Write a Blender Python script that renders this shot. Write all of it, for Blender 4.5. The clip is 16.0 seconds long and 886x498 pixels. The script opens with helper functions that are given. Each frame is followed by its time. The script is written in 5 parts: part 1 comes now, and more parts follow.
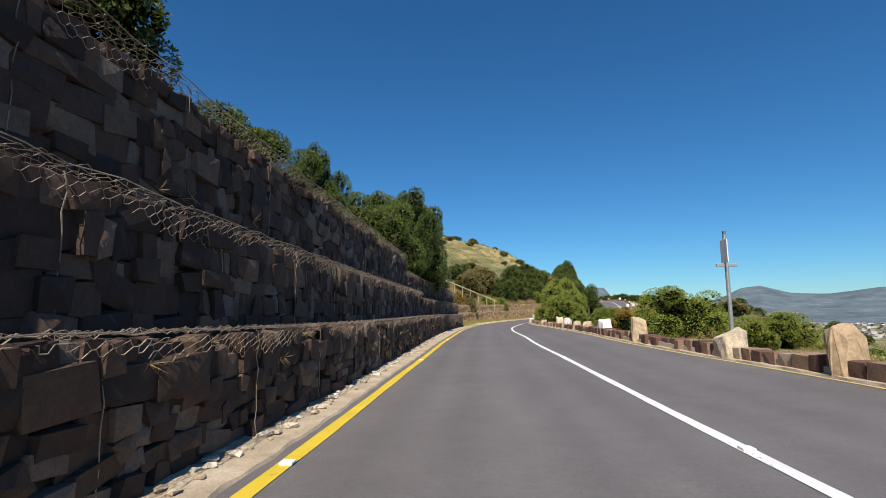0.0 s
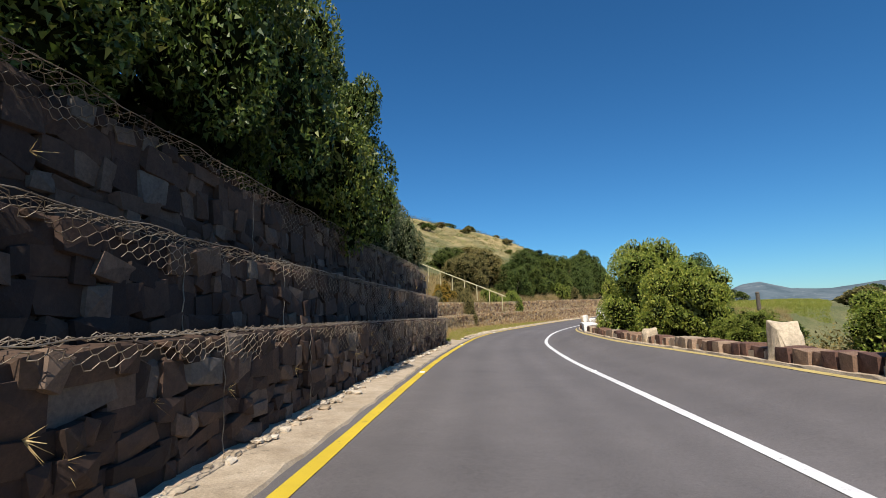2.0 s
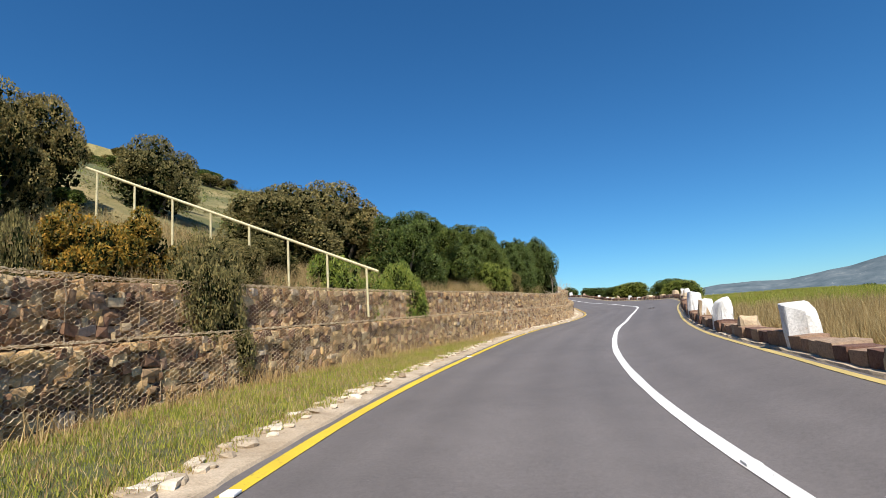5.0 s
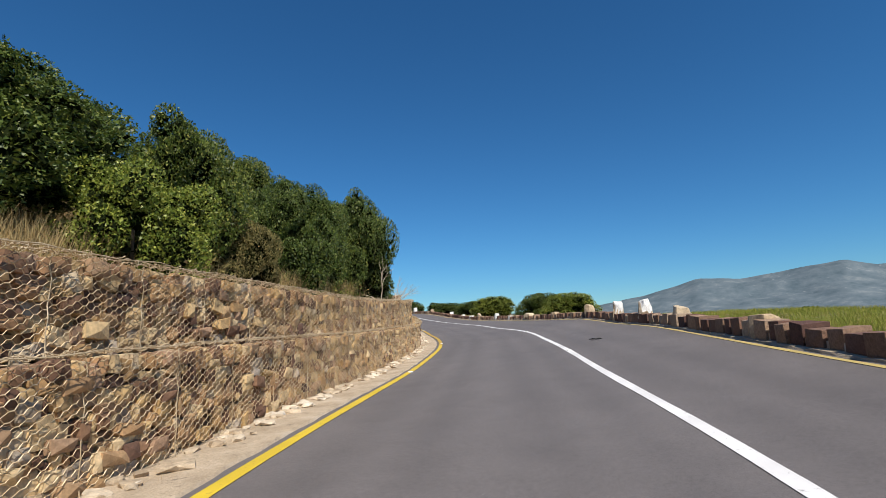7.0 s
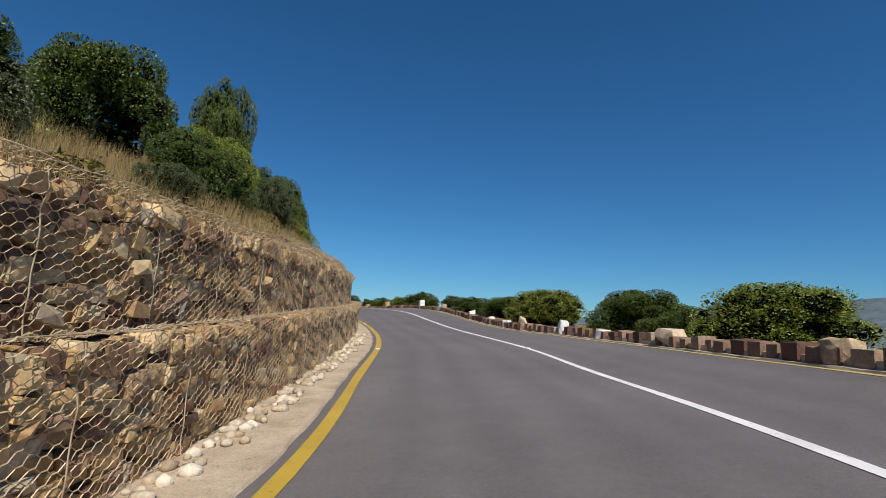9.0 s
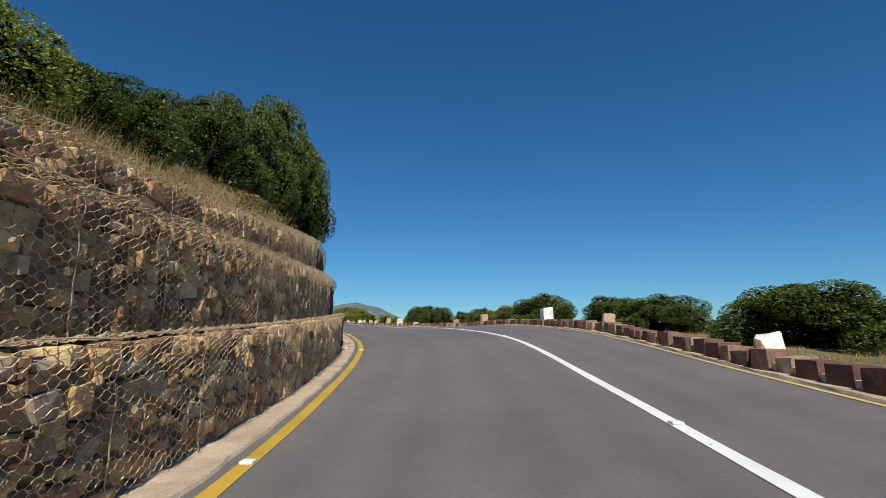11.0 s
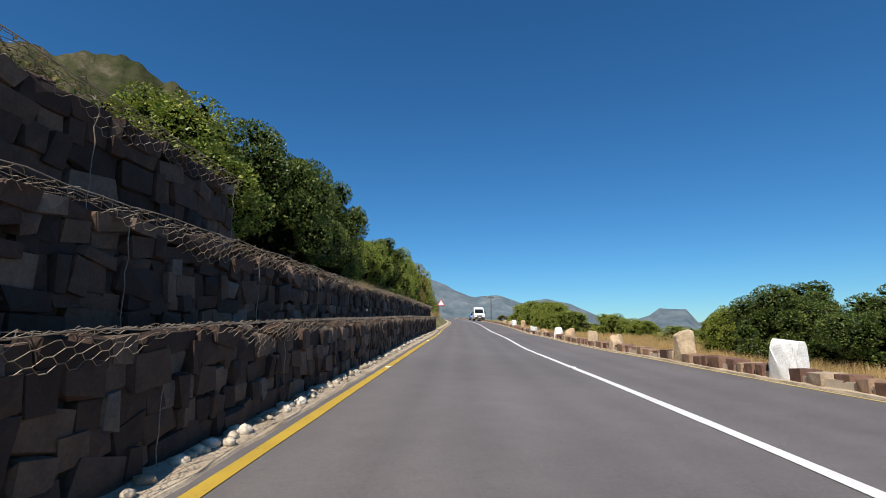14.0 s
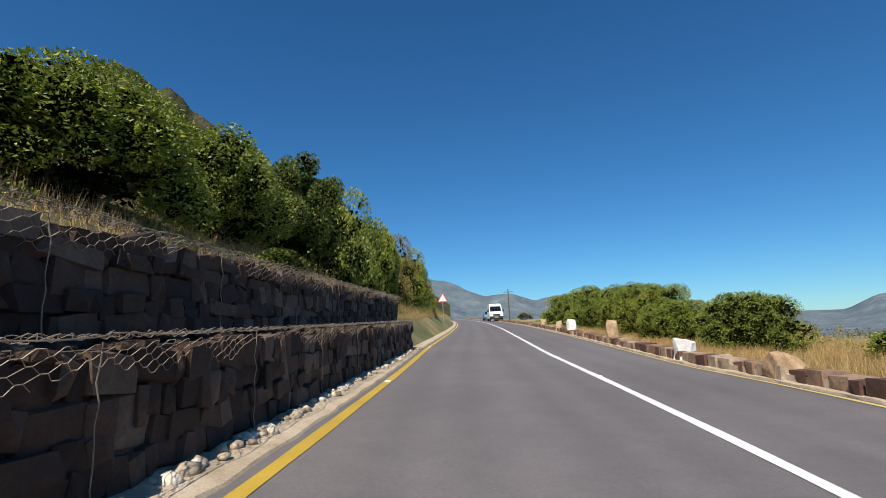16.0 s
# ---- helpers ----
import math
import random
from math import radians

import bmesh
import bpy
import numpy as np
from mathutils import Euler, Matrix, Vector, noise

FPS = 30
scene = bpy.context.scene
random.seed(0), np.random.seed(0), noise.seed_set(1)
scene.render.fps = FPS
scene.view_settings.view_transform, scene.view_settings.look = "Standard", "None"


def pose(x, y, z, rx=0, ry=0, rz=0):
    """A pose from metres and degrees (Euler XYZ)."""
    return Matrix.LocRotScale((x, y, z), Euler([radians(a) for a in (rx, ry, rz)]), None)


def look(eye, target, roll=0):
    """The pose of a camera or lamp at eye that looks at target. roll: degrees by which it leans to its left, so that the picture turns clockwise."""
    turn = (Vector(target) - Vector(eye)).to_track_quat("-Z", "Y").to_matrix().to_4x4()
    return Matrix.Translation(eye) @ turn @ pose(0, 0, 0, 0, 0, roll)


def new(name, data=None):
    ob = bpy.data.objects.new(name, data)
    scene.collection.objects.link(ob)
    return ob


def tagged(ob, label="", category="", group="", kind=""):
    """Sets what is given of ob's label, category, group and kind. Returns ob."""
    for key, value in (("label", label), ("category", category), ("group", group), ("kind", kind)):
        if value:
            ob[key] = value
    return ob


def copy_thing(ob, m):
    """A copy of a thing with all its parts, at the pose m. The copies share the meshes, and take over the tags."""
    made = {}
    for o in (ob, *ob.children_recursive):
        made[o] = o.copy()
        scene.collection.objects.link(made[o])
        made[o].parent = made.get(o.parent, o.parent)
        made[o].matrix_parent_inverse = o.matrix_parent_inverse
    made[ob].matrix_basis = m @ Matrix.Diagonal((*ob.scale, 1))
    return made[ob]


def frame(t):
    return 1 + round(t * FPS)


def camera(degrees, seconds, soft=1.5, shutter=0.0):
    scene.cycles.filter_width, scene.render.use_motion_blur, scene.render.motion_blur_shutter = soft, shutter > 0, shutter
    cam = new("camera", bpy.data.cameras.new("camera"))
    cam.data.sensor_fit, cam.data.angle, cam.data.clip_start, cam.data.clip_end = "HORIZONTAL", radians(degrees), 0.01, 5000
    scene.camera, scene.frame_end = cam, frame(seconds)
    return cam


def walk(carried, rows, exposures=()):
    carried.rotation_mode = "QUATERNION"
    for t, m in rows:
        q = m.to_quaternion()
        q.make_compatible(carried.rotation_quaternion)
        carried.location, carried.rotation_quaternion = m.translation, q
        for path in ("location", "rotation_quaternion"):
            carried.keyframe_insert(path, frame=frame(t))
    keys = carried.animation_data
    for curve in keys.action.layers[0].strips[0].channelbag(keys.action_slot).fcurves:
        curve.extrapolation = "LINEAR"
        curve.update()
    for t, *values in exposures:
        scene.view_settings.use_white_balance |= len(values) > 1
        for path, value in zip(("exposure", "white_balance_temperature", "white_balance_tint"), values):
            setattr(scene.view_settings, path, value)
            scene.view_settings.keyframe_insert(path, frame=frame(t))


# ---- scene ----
# ---- the camera, carried by a car in the lane beside the hill ----
cam = camera(83.80, 16.0, 0.7)
PATH = [
    (0.00, (0.000, -0.000, 1.050), (-0.597, 9.908, 2.265), -0.71),
    (0.25, (0.029, 2.585, 1.012), (-0.565, 12.489, 2.254), -0.94),
    (0.50, (0.054, 5.133, 0.977), (-0.537, 15.036, 2.242), -1.19),
    (0.75, (0.057, 7.577, 0.949), (-0.522, 17.478, 2.226), -1.50),
    (1.00, (0.066, 9.979, 0.926), (-0.504, 19.880, 2.209), -1.79),
    (1.25, (0.114, 12.400, 0.909), (-0.456, 22.300, 2.197), -1.99),
    (1.50, (0.162, 14.780, 0.896), (-0.408, 24.680, 2.184), -2.10),
    (1.75, (0.174, 17.071, 0.884), (-0.390, 26.973, 2.165), -2.03),
    (2.00, (0.182, 19.302, 0.872), (-0.371, 29.205, 2.149), -1.97),
    (2.25, (0.205, 21.486, 0.860), (-0.332, 31.388, 2.155), -2.18),
    (2.50, (0.243, 23.624, 0.841), (-0.270, 33.524, 2.158), -2.43),
    (2.75, (0.299, 25.726, 0.803), (-0.184, 35.625, 2.135), -2.50),
    (3.00, (0.382, 27.779, 0.763), (-0.050, 37.679, 2.109), -2.62),
    (3.25, (0.503, 29.765, 0.744), (0.157, 39.667, 2.099), -3.05),
    (3.50, (0.650, 31.717, 0.729), (0.434, 41.621, 2.099), -3.48),
    (3.75, (0.809, 33.668, 0.713), (0.782, 43.569, 2.116), -3.57),
    (4.00, (0.995, 35.607, 0.697), (1.216, 45.502, 2.128), -3.64),
    (4.25, (1.212, 37.546, 0.674), (1.758, 47.429, 2.101), -4.01),
    (4.50, (1.470, 39.456, 0.658), (2.380, 49.314, 2.071), -4.31),
    (4.75, (1.757, 41.263, 0.667), (3.030, 51.082, 2.067), -4.17),
    (5.00, (2.139, 43.108, 0.686), (3.805, 52.870, 2.075), -3.91),
    (5.25, (2.701, 45.171, 0.703), (4.829, 54.843, 2.090), -3.76),
    (5.50, (3.364, 47.262, 0.722), (5.972, 56.815, 2.114), -3.66),
    (5.75, (4.032, 49.195, 0.744), (7.123, 58.602, 2.144), -3.63),
    (6.00, (4.832, 51.134, 0.769), (8.353, 60.387, 2.183), -3.63),
    (6.25, (5.936, 53.223, 0.800), (9.747, 62.357, 2.229), -3.66),
    (6.50, (7.109, 55.331, 0.839), (11.161, 64.357, 2.291), -3.57),
    (6.75, (8.091, 57.339, 0.890), (12.415, 66.231, 2.388), -3.16),
    (7.00, (9.137, 59.366, 0.950), (13.687, 68.136, 2.491), -2.58),
    (7.25, (10.507, 61.541, 1.019), (15.183, 70.242, 2.576), -1.91),
    (7.50, (11.921, 63.716, 1.088), (16.656, 72.385, 2.646), -1.16),
    (7.75, (13.141, 65.749, 1.152), (17.882, 74.417, 2.695), -0.34),
    (8.00, (14.307, 67.739, 1.204), (18.985, 76.445, 2.728), 0.50),
    (8.25, (15.515, 69.743, 1.226), (20.027, 78.538, 2.739), 1.34),
    (8.50, (16.667, 71.741, 1.245), (20.963, 80.644, 2.754), 2.06),
    (8.75, (17.685, 73.732, 1.284), (21.761, 82.737, 2.795), 2.54),
    (9.00, (18.599, 75.719, 1.338), (22.456, 84.819, 2.861), 2.71),
    (9.25, (19.368, 77.692, 1.413), (23.045, 86.861, 2.966), 2.35),
    (9.50, (20.128, 79.694, 1.500), (23.605, 88.936, 3.082), 1.73),
    (9.75, (21.056, 81.767, 1.593), (24.245, 91.110, 3.181), 0.97),
    (10.00, (21.979, 83.915, 1.692), (24.858, 93.359, 3.283), 0.27),
    (10.25, (22.748, 86.158, 1.802), (25.353, 95.681, 3.393), -0.09),
    (10.50, (23.469, 88.497, 1.917), (25.801, 98.088, 3.520), -0.22),
    (10.75, (24.232, 90.948, 2.035), (26.286, 100.595, 3.683), -0.09),
    (11.00, (24.940, 93.479, 2.160), (26.682, 103.178, 3.858), 0.21),
    (11.25, (25.512, 96.064, 2.293), (26.874, 105.817, 4.030), 0.67),
    (11.50, (25.985, 98.705, 2.435), (26.919, 108.504, 4.195), 1.20),
    (11.75, (26.382, 101.401, 2.584), (26.832, 111.235, 4.345), 1.78),
    (12.00, (26.653, 104.136, 2.744), (26.636, 113.984, 4.479), 2.24),
    (12.25, (26.733, 106.896, 2.934), (26.356, 116.751, 4.593), 2.38),
    (12.50, (26.689, 109.662, 3.101), (25.999, 119.511, 4.688), 2.31),
    (12.75, (26.565, 112.395, 3.178), (25.575, 122.219, 4.760), 2.05),
    (13.00, (26.363, 115.128, 3.229), (25.098, 124.919, 4.824), 1.73),
    (13.25, (26.090, 117.893, 3.303), (24.568, 127.647, 4.895), 1.54),
    (13.50, (25.767, 120.657, 3.385), (24.030, 130.376, 4.977), 1.27),
    (13.75, (25.411, 123.409, 3.472), (23.536, 133.099, 5.080), 0.70),
    (14.00, (25.035, 126.127, 3.566), (23.073, 135.797, 5.190), 0.10),
    (14.25, (24.660, 128.776, 3.671), (22.657, 138.438, 5.294), -0.32),
    (14.50, (24.276, 131.377, 3.768), (22.255, 141.036, 5.387), -0.68),
    (14.75, (23.869, 133.931, 3.839), (21.832, 143.587, 5.459), -1.09),
    (15.00, (23.462, 136.460, 3.894), (21.407, 146.112, 5.514), -1.45),
    (15.25, (23.079, 139.003, 3.931), (20.987, 148.648, 5.543), -1.63),
    (15.50, (22.693, 141.516, 3.974), (20.565, 151.153, 5.583), -1.77),
    (15.75, (22.276, 143.953, 4.058), (20.133, 153.585, 5.681), -1.97),
    (16.00, (21.850, 146.364, 4.155), (19.698, 155.990, 5.796), -2.18),
]
EXPOSURES = ((0.0, 0.3, 5600.0, 10.0), (2.0, 0.3, 5600.0, 10.0), (3.5, 0.55, 5600.0, 10.0), (4.7, 0.5, 5600.0, 10.0), (7.0, 0.2, 5600.0, 10.0), (8.0, -0.04, 5600.0, 10.0), (10.0, -0.04, 5600.0, 10.0), (12.5, 0.2, 5600.0, 10.0), (16.0, 0.3, 5600.0, 10.0))
walk(cam, [(t, look(eye, target, roll)) for t, eye, target, roll in PATH], EXPOSURES)

# ---- world, sun ----
SUN = Vector((-0.05, -0.62, 0.78)).normalized()   # towards the sun
world = bpy.data.worlds.new("sky")
scene.world = world
world.use_nodes = True
wn = world.node_tree
sky = wn.nodes.new("ShaderNodeTexSky")
sky.sky_type = "NISHITA"
sky.sun_disc = False
sky.sun_elevation = math.asin(SUN.z)
sky.sun_rotation = math.atan2(SUN.x, SUN.y)
sky.altitude = 100.0
sky.air_density = 1.0
sky.dust_density = 0.0
sky.ozone_density = 6.0
clear = wn.nodes.new("ShaderNodeMix")                # the clear, saturated blue of dry sea air
clear.data_type, clear.blend_type = "RGBA", "MULTIPLY"
clear.inputs[0].default_value, clear.inputs[7].default_value = 1.0, (0.72, 1.0, 1.06, 1.0)
wn.links.new(sky.outputs[0], clear.inputs[6])
deep = wn.nodes.new("ShaderNodeHueSaturation")
deep.inputs["Saturation"].default_value = 1.05
wn.links.new(clear.outputs[2], deep.inputs["Color"])
wn.links.new(deep.outputs[0], wn.nodes["Background"].inputs[0])
wn.nodes["Background"].inputs[1].default_value = 0.069
sun = new("sun", bpy.data.lights.new("sun", "SUN"))
sun.data.energy, sun.data.angle, sun.data.color = 5.2, radians(0.55), (1.0, 0.85, 0.64)
sun.matrix_world = look(SUN * 50, (0, 0, 0))


# ---- materials ----
def material(name, rough=0.8, metal=0.0):
    """A node material, its tree, its shader and a list of makers of nodes."""
    m = bpy.data.materials.new(name)
    m.use_nodes = True
    bsdf = m.node_tree.nodes["Principled BSDF"]
    bsdf.inputs["Roughness"].default_value, bsdf.inputs["Metallic"].default_value = rough, metal
    return m, m.node_tree, bsdf


def noise_tex(tree, scale, detail=6.0, rough=0.6, coords="Object"):
    tc = tree.nodes.new("ShaderNodeTexCoord")
    n = tree.nodes.new("ShaderNodeTexNoise")
    n.inputs["Scale"].default_value, n.inputs["Detail"].default_value, n.inputs["Roughness"].default_value = scale, detail, rough
    tree.links.new(tc.outputs[coords], n.inputs["Vector"])
    return n.outputs["Fac"]


def ramp(tree, fac, stops):
    r = tree.nodes.new("ShaderNodeValToRGB")
    el = r.color_ramp.elements
    while len(el) < len(stops):
        el.new(0.5)
    for e, (p, c) in zip(el, stops):
        e.position, e.color = p, (*c, 1.0)
    tree.links.new(fac, r.inputs[0])
    return r.outputs[0]


def mix(tree, fac, a, b, kind="MIX"):
    m = tree.nodes.new("ShaderNodeMix")
    m.data_type, m.blend_type = "RGBA", kind
    for sock, v in ((m.inputs[0], fac), (m.inputs[6], a), (m.inputs[7], b)):
        if isinstance(v, (int, float)):
            sock.default_value = v
        elif isinstance(v, tuple):
            sock.default_value = (*v, 1.0)
        else:
            tree.links.new(v, sock)
    return m.outputs[2]


def bump(tree, bsdf, fac, strength=0.4, distance=0.01):
    b = tree.nodes.new("ShaderNodeBump")
    b.inputs["Strength"].default_value, b.inputs["Distance"].default_value = strength, distance
    tree.links.new(fac, b.inputs["Height"])
    tree.links.new(b.outputs[0], bsdf.inputs["Normal"])


def mottled(name, stops, fine=60.0, coarse=1.2, rough=0.85, relief=0.4, dist=0.006, coords="Object", dirt=None):
    """Colour from a coarse noise through stops, broken up by a fine one, with fine relief."""
    m, t, b = material(name, rough)
    big, small = noise_tex(t, coarse, 5.0, 0.65, coords), noise_tex(t, fine, 6.0, 0.7, coords)
    col = ramp(t, big, stops)
    grain = ramp(t, small, ((0.25, (0.55, 0.55, 0.55)), (0.75, (1.35, 1.35, 1.35))))
    col = mix(t, 0.75, col, grain, "MULTIPLY")
    if dirt:
        col = mix(t, ramp(t, noise_tex(t, dirt[0], 8.0, 0.7, coords), ((dirt[1], (0, 0, 0)), (dirt[1] + 0.12, (1, 1, 1)))), col, dirt[2])
    t.links.new(col, b.inputs["Base Color"])
    bump(t, b, small, relief, dist)
    return m


def stone_material(name, stops, per="island", fine=35.0, rough=0.85, relief=0.6, dist=0.012):
    """Stone whose colour differs from piece to piece (per island of one mesh, or per object)."""
    m, t, b = material(name, rough)
    if per == "island":
        rnd = t.nodes.new("ShaderNodeNewGeometry").outputs["Random Per Island"]
    else:
        rnd = t.nodes.new("ShaderNodeObjectInfo").outputs["Random"]
    col = ramp(t, rnd, stops)
    small, mid = noise_tex(t, fine, 8.0, 0.7), noise_tex(t, 5.0, 5.0, 0.65)
    col = mix(t, 0.85, col, ramp(t, mid, ((0.3, (0.6, 0.58, 0.55)), (0.7, (1.35, 1.32, 1.25)))), "MULTIPLY")
    col = mix(t, 0.7, col, ramp(t, small, ((0.3, (0.6, 0.6, 0.6)), (0.7, (1.3, 1.3, 1.3)))), "MULTIPLY")
    t.links.new(col, b.inputs["Base Color"])
    bump(t, b, small, relief, dist)
    return m


def leaf_material(name, stops, gloss=0.45):
    m, t, b = material(name, gloss)
    isl = t.nodes.new("ShaderNodeNewGeometry").outputs["Random Per Island"]
    obj = t.nodes.new("ShaderNodeObjectInfo").outputs["Random"]
    col = ramp(t, isl, stops)
    col = mix(t, 0.6, col, ramp(t, obj, ((0.0, (0.75, 0.8, 0.7)), (0.5, (1.0, 1.0, 1.0)), (1.0, (1.3, 1.15, 0.9)))), "MULTIPLY")
    t.links.new(col, b.inputs["Base Color"])
    b.inputs["Specular IOR Level"].default_value = 0.35
    tr = t.nodes.new("ShaderNodeBsdfTranslucent")
    t.links.new(col, tr.inputs[0])
    mx = t.nodes.new("ShaderNodeMixShader")
    mx.inputs[0].default_value = 0.22
    out = t.nodes["Material Output"]
    t.links.new(b.outputs[0], mx.inputs[1])
    t.links.new(tr.outputs[0], mx.inputs[2])
    t.links.new(mx.outputs[0], out.inputs[0])
    return m


ASPHALT, _t, _b = material("asphalt", 0.75)
_fine, _mid, _big = noise_tex(_t, 180.0, 4.0, 0.8), noise_tex(_t, 2.2, 6.0, 0.7), noise_tex(_t, 0.25, 4.0, 0.6)
_c = ramp(_t, _big, ((0.3, (0.125, 0.112, 0.108)), (0.7, (0.158, 0.141, 0.135))))
_c = mix(_t, 0.5, _c, ramp(_t, _mid, ((0.3, (0.8, 0.8, 0.8)), (0.7, (1.15, 1.15, 1.15)))), "MULTIPLY")
_c = mix(_t, 0.8, _c, ramp(_t, _fine, ((0.3, (0.6, 0.6, 0.6)), (0.7, (1.45, 1.45, 1.45)))), "MULTIPLY")
_c = mix(_t, ramp(_t, noise_tex(_t, 1.1, 8.0, 0.75), ((0.70, (0, 0, 0)), (0.76, (1, 1, 1)))), _c, (0.06, 0.055, 0.055))
_c = mix(_t, ramp(_t, noise_tex(_t, 9.0, 6.0, 0.8), ((0.69, (0, 0, 0)), (0.73, (1, 1, 1)))), _c, (0.04, 0.035, 0.033))
_c = mix(_t, 0.8, _c, ramp(_t, noise_tex(_t, 34.0, 5.0, 0.85), ((0.3, (0.72, 0.72, 0.72)), (0.7, (1.25, 1.25, 1.25)))), "MULTIPLY")
_c = mix(_t, ramp(_t, noise_tex(_t, 26.0, 2.0, 0.5), ((0.76, (0, 0, 0)), (0.79, (1, 1, 1)))), _c, (0.30, 0.28, 0.26))
# paler wheel tracks along both lanes
_uvn, _sep = _t.nodes.new("ShaderNodeUVMap"), _t.nodes.new("ShaderNodeSeparateXYZ")
_uvn.uv_map = "along"
_t.links.new(_uvn.outputs[0], _sep.inputs[0])
_wave = _t.nodes.new("ShaderNodeMath")
_wave.operation = "PINGPONG"
_wave.inputs[1].default_value = 0.85
_t.links.new(_sep.outputs[0], _wave.inputs[0])
_trk = ramp(_t, _wave.outputs[0], ((0.1, (1.08, 1.08, 1.08)), (0.5, (0.93, 0.93, 0.93)), (0.85, (1.07, 1.07, 1.07))))
_c = mix(_t, 0.9, _c, _trk, "MULTIPLY")
_t.links.new(_c, _b.inputs["Base Color"])
bump(_t, _b, _fine, 0.6, 0.005)


def paint_material(name, col, under=(0.12, 0.11, 0.11)):
    m, t, b = material(name, 0.6)
    wear = ramp(t, noise_tex(t, 14.0, 8.0, 0.75), ((0.30, (1, 1, 1)), (0.40, (0, 0, 0))))
    tone = mix(t, 0.6, col, ramp(t, noise_tex(t, 1.5, 5.0, 0.6), ((0.3, (0.72, 0.72, 0.72)), (0.7, (1.1, 1.1, 1.1)))), "MULTIPLY")
    t.links.new(mix(t, wear, tone, under), b.inputs["Base Color"])
    bump(t, b, noise_tex(t, 150.0, 4.0, 0.8), 0.35, 0.003)
    return m


WHITE_LINE = paint_material("white_line", (0.82, 0.80, 0.78))
PALE_LINE = paint_material("faded_yellow_line", (0.58, 0.45, 0.16))
YELLOW_LINE = paint_material("yellow_line", (0.70, 0.51, 0.03))
OCHRE_LINE = paint_material("ochre_line", (0.50, 0.335, 0.035), (0.16, 0.13, 0.09))
WHITE_PAINT = mottled("whitewash", ((0.25, (0.62, 0.60, 0.55)), (0.5, (0.82, 0.81, 0.78)), (0.8, (0.9, 0.89, 0.87))), 40, 3.0, 0.7, 0.5, 0.01,
                      dirt=(7.0, 0.62, (0.45, 0.36, 0.26)))
CONCRETE = mottled("gutter_concrete", ((0.25, (0.33, 0.25, 0.16)), (0.55, (0.50, 0.40, 0.28)), (0.8, (0.62, 0.52, 0.39))), 55, 2.5, 0.9, 0.8, 0.012,
                   dirt=(9.0, 0.60, (0.2, 0.16, 0.11)))
# stone of the shaded courses: their shade is put into the dark colour
SHADED_RED_BROWN = ((0.0, (0.022, 0.012, 0.008)), (0.35, (0.050, 0.027, 0.017)), (0.7, (0.080, 0.047, 0.030)), (0.92, (0.150, 0.104, 0.074)), (1.0, (0.128, 0.112, 0.098)))
GABION_SHADED, GABION_SHADED_PIECE = stone_material("gabion_stone_shaded_red_brown", SHADED_RED_BROWN), stone_material("gabion_stone_shaded_red_brown_piece", SHADED_RED_BROWN, "object")
# paler, warmer stone colours for the courses that the sun strikes
SUNLIT_BUFF = ((0.0, (0.12, 0.065, 0.045)), (0.18, (0.27, 0.155, 0.085)), (0.38, (0.44, 0.285, 0.125)), (0.52, (0.33, 0.215, 0.14)), (0.72, (0.55, 0.375, 0.165)), (0.92, (0.66, 0.51, 0.30)), (1.0, (0.36, 0.31, 0.26)))
GABION_SUNLIT, GABION_SUNLIT_PIECE = stone_material("gabion_stone_sunlit_buff", SUNLIT_BUFF), stone_material("gabion_stone_sunlit_buff_piece", SUNLIT_BUFF, "object")
WALL_STONE = stone_material("parapet_stone", ((0.0, (0.09, 0.045, 0.035)), (0.3, (0.16, 0.085, 0.06)), (0.6, (0.22, 0.135, 0.09)), (0.85, (0.33, 0.22, 0.145)), (1.0, (0.42, 0.34, 0.25))), "object", 25.0)
WALL_STONE_JOINED = stone_material("parapet_stone_far", ((0.0, (0.09, 0.045, 0.035)), (0.4, (0.18, 0.10, 0.07)), (0.8, (0.30, 0.20, 0.13)), (1.0, (0.42, 0.34, 0.25))), "island", 25.0)
BOULDER = stone_material("guard_stone", ((0.0, (0.42, 0.28, 0.16)), (0.5, (0.52, 0.40, 0.26)), (1.0, (0.60, 0.50, 0.36))), "object", 18.0, 0.9, 0.8, 0.02)
HOUSES = stone_material("house_walls_and_roofs", ((0.0, (0.16, 0.13, 0.11)), (0.35, (0.30, 0.27, 0.24)), (0.6, (0.46, 0.44, 0.40)), (1.0, (0.66, 0.65, 0.62))), "island", 0.5)
PEBBLE = stone_material("pebble", ((0.0, (0.36, 0.28, 0.19)), (0.5, (0.56, 0.47, 0.35)), (1.0, (0.72, 0.65, 0.54))))
MORTAR = mottled("mortar", ((0.3, (0.44, 0.36, 0.26)), (0.7, (0.62, 0.53, 0.40))), 70, 4.0, 0.9)
WIRE, _t, _b = material("galvanised_wire", 0.5, 0.25)
_t.links.new(ramp(_t, noise_tex(_t, 3.0, 5.0, 0.7), ((0.35, (0.40, 0.30, 0.17)), (0.65, (0.62, 0.50, 0.33)))), _b.inputs["Base Color"])
# the same wire coloured darker, to fade into the shaded courses
WIRE_SHADED, _t, _b = material("shaded_wire", 0.5, 0.3)
_t.links.new(ramp(_t, noise_tex(_t, 3.0, 5.0, 0.7), ((0.35, (0.14, 0.105, 0.075)), (0.65, (0.36, 0.30, 0.225)))), _b.inputs["Base Color"])
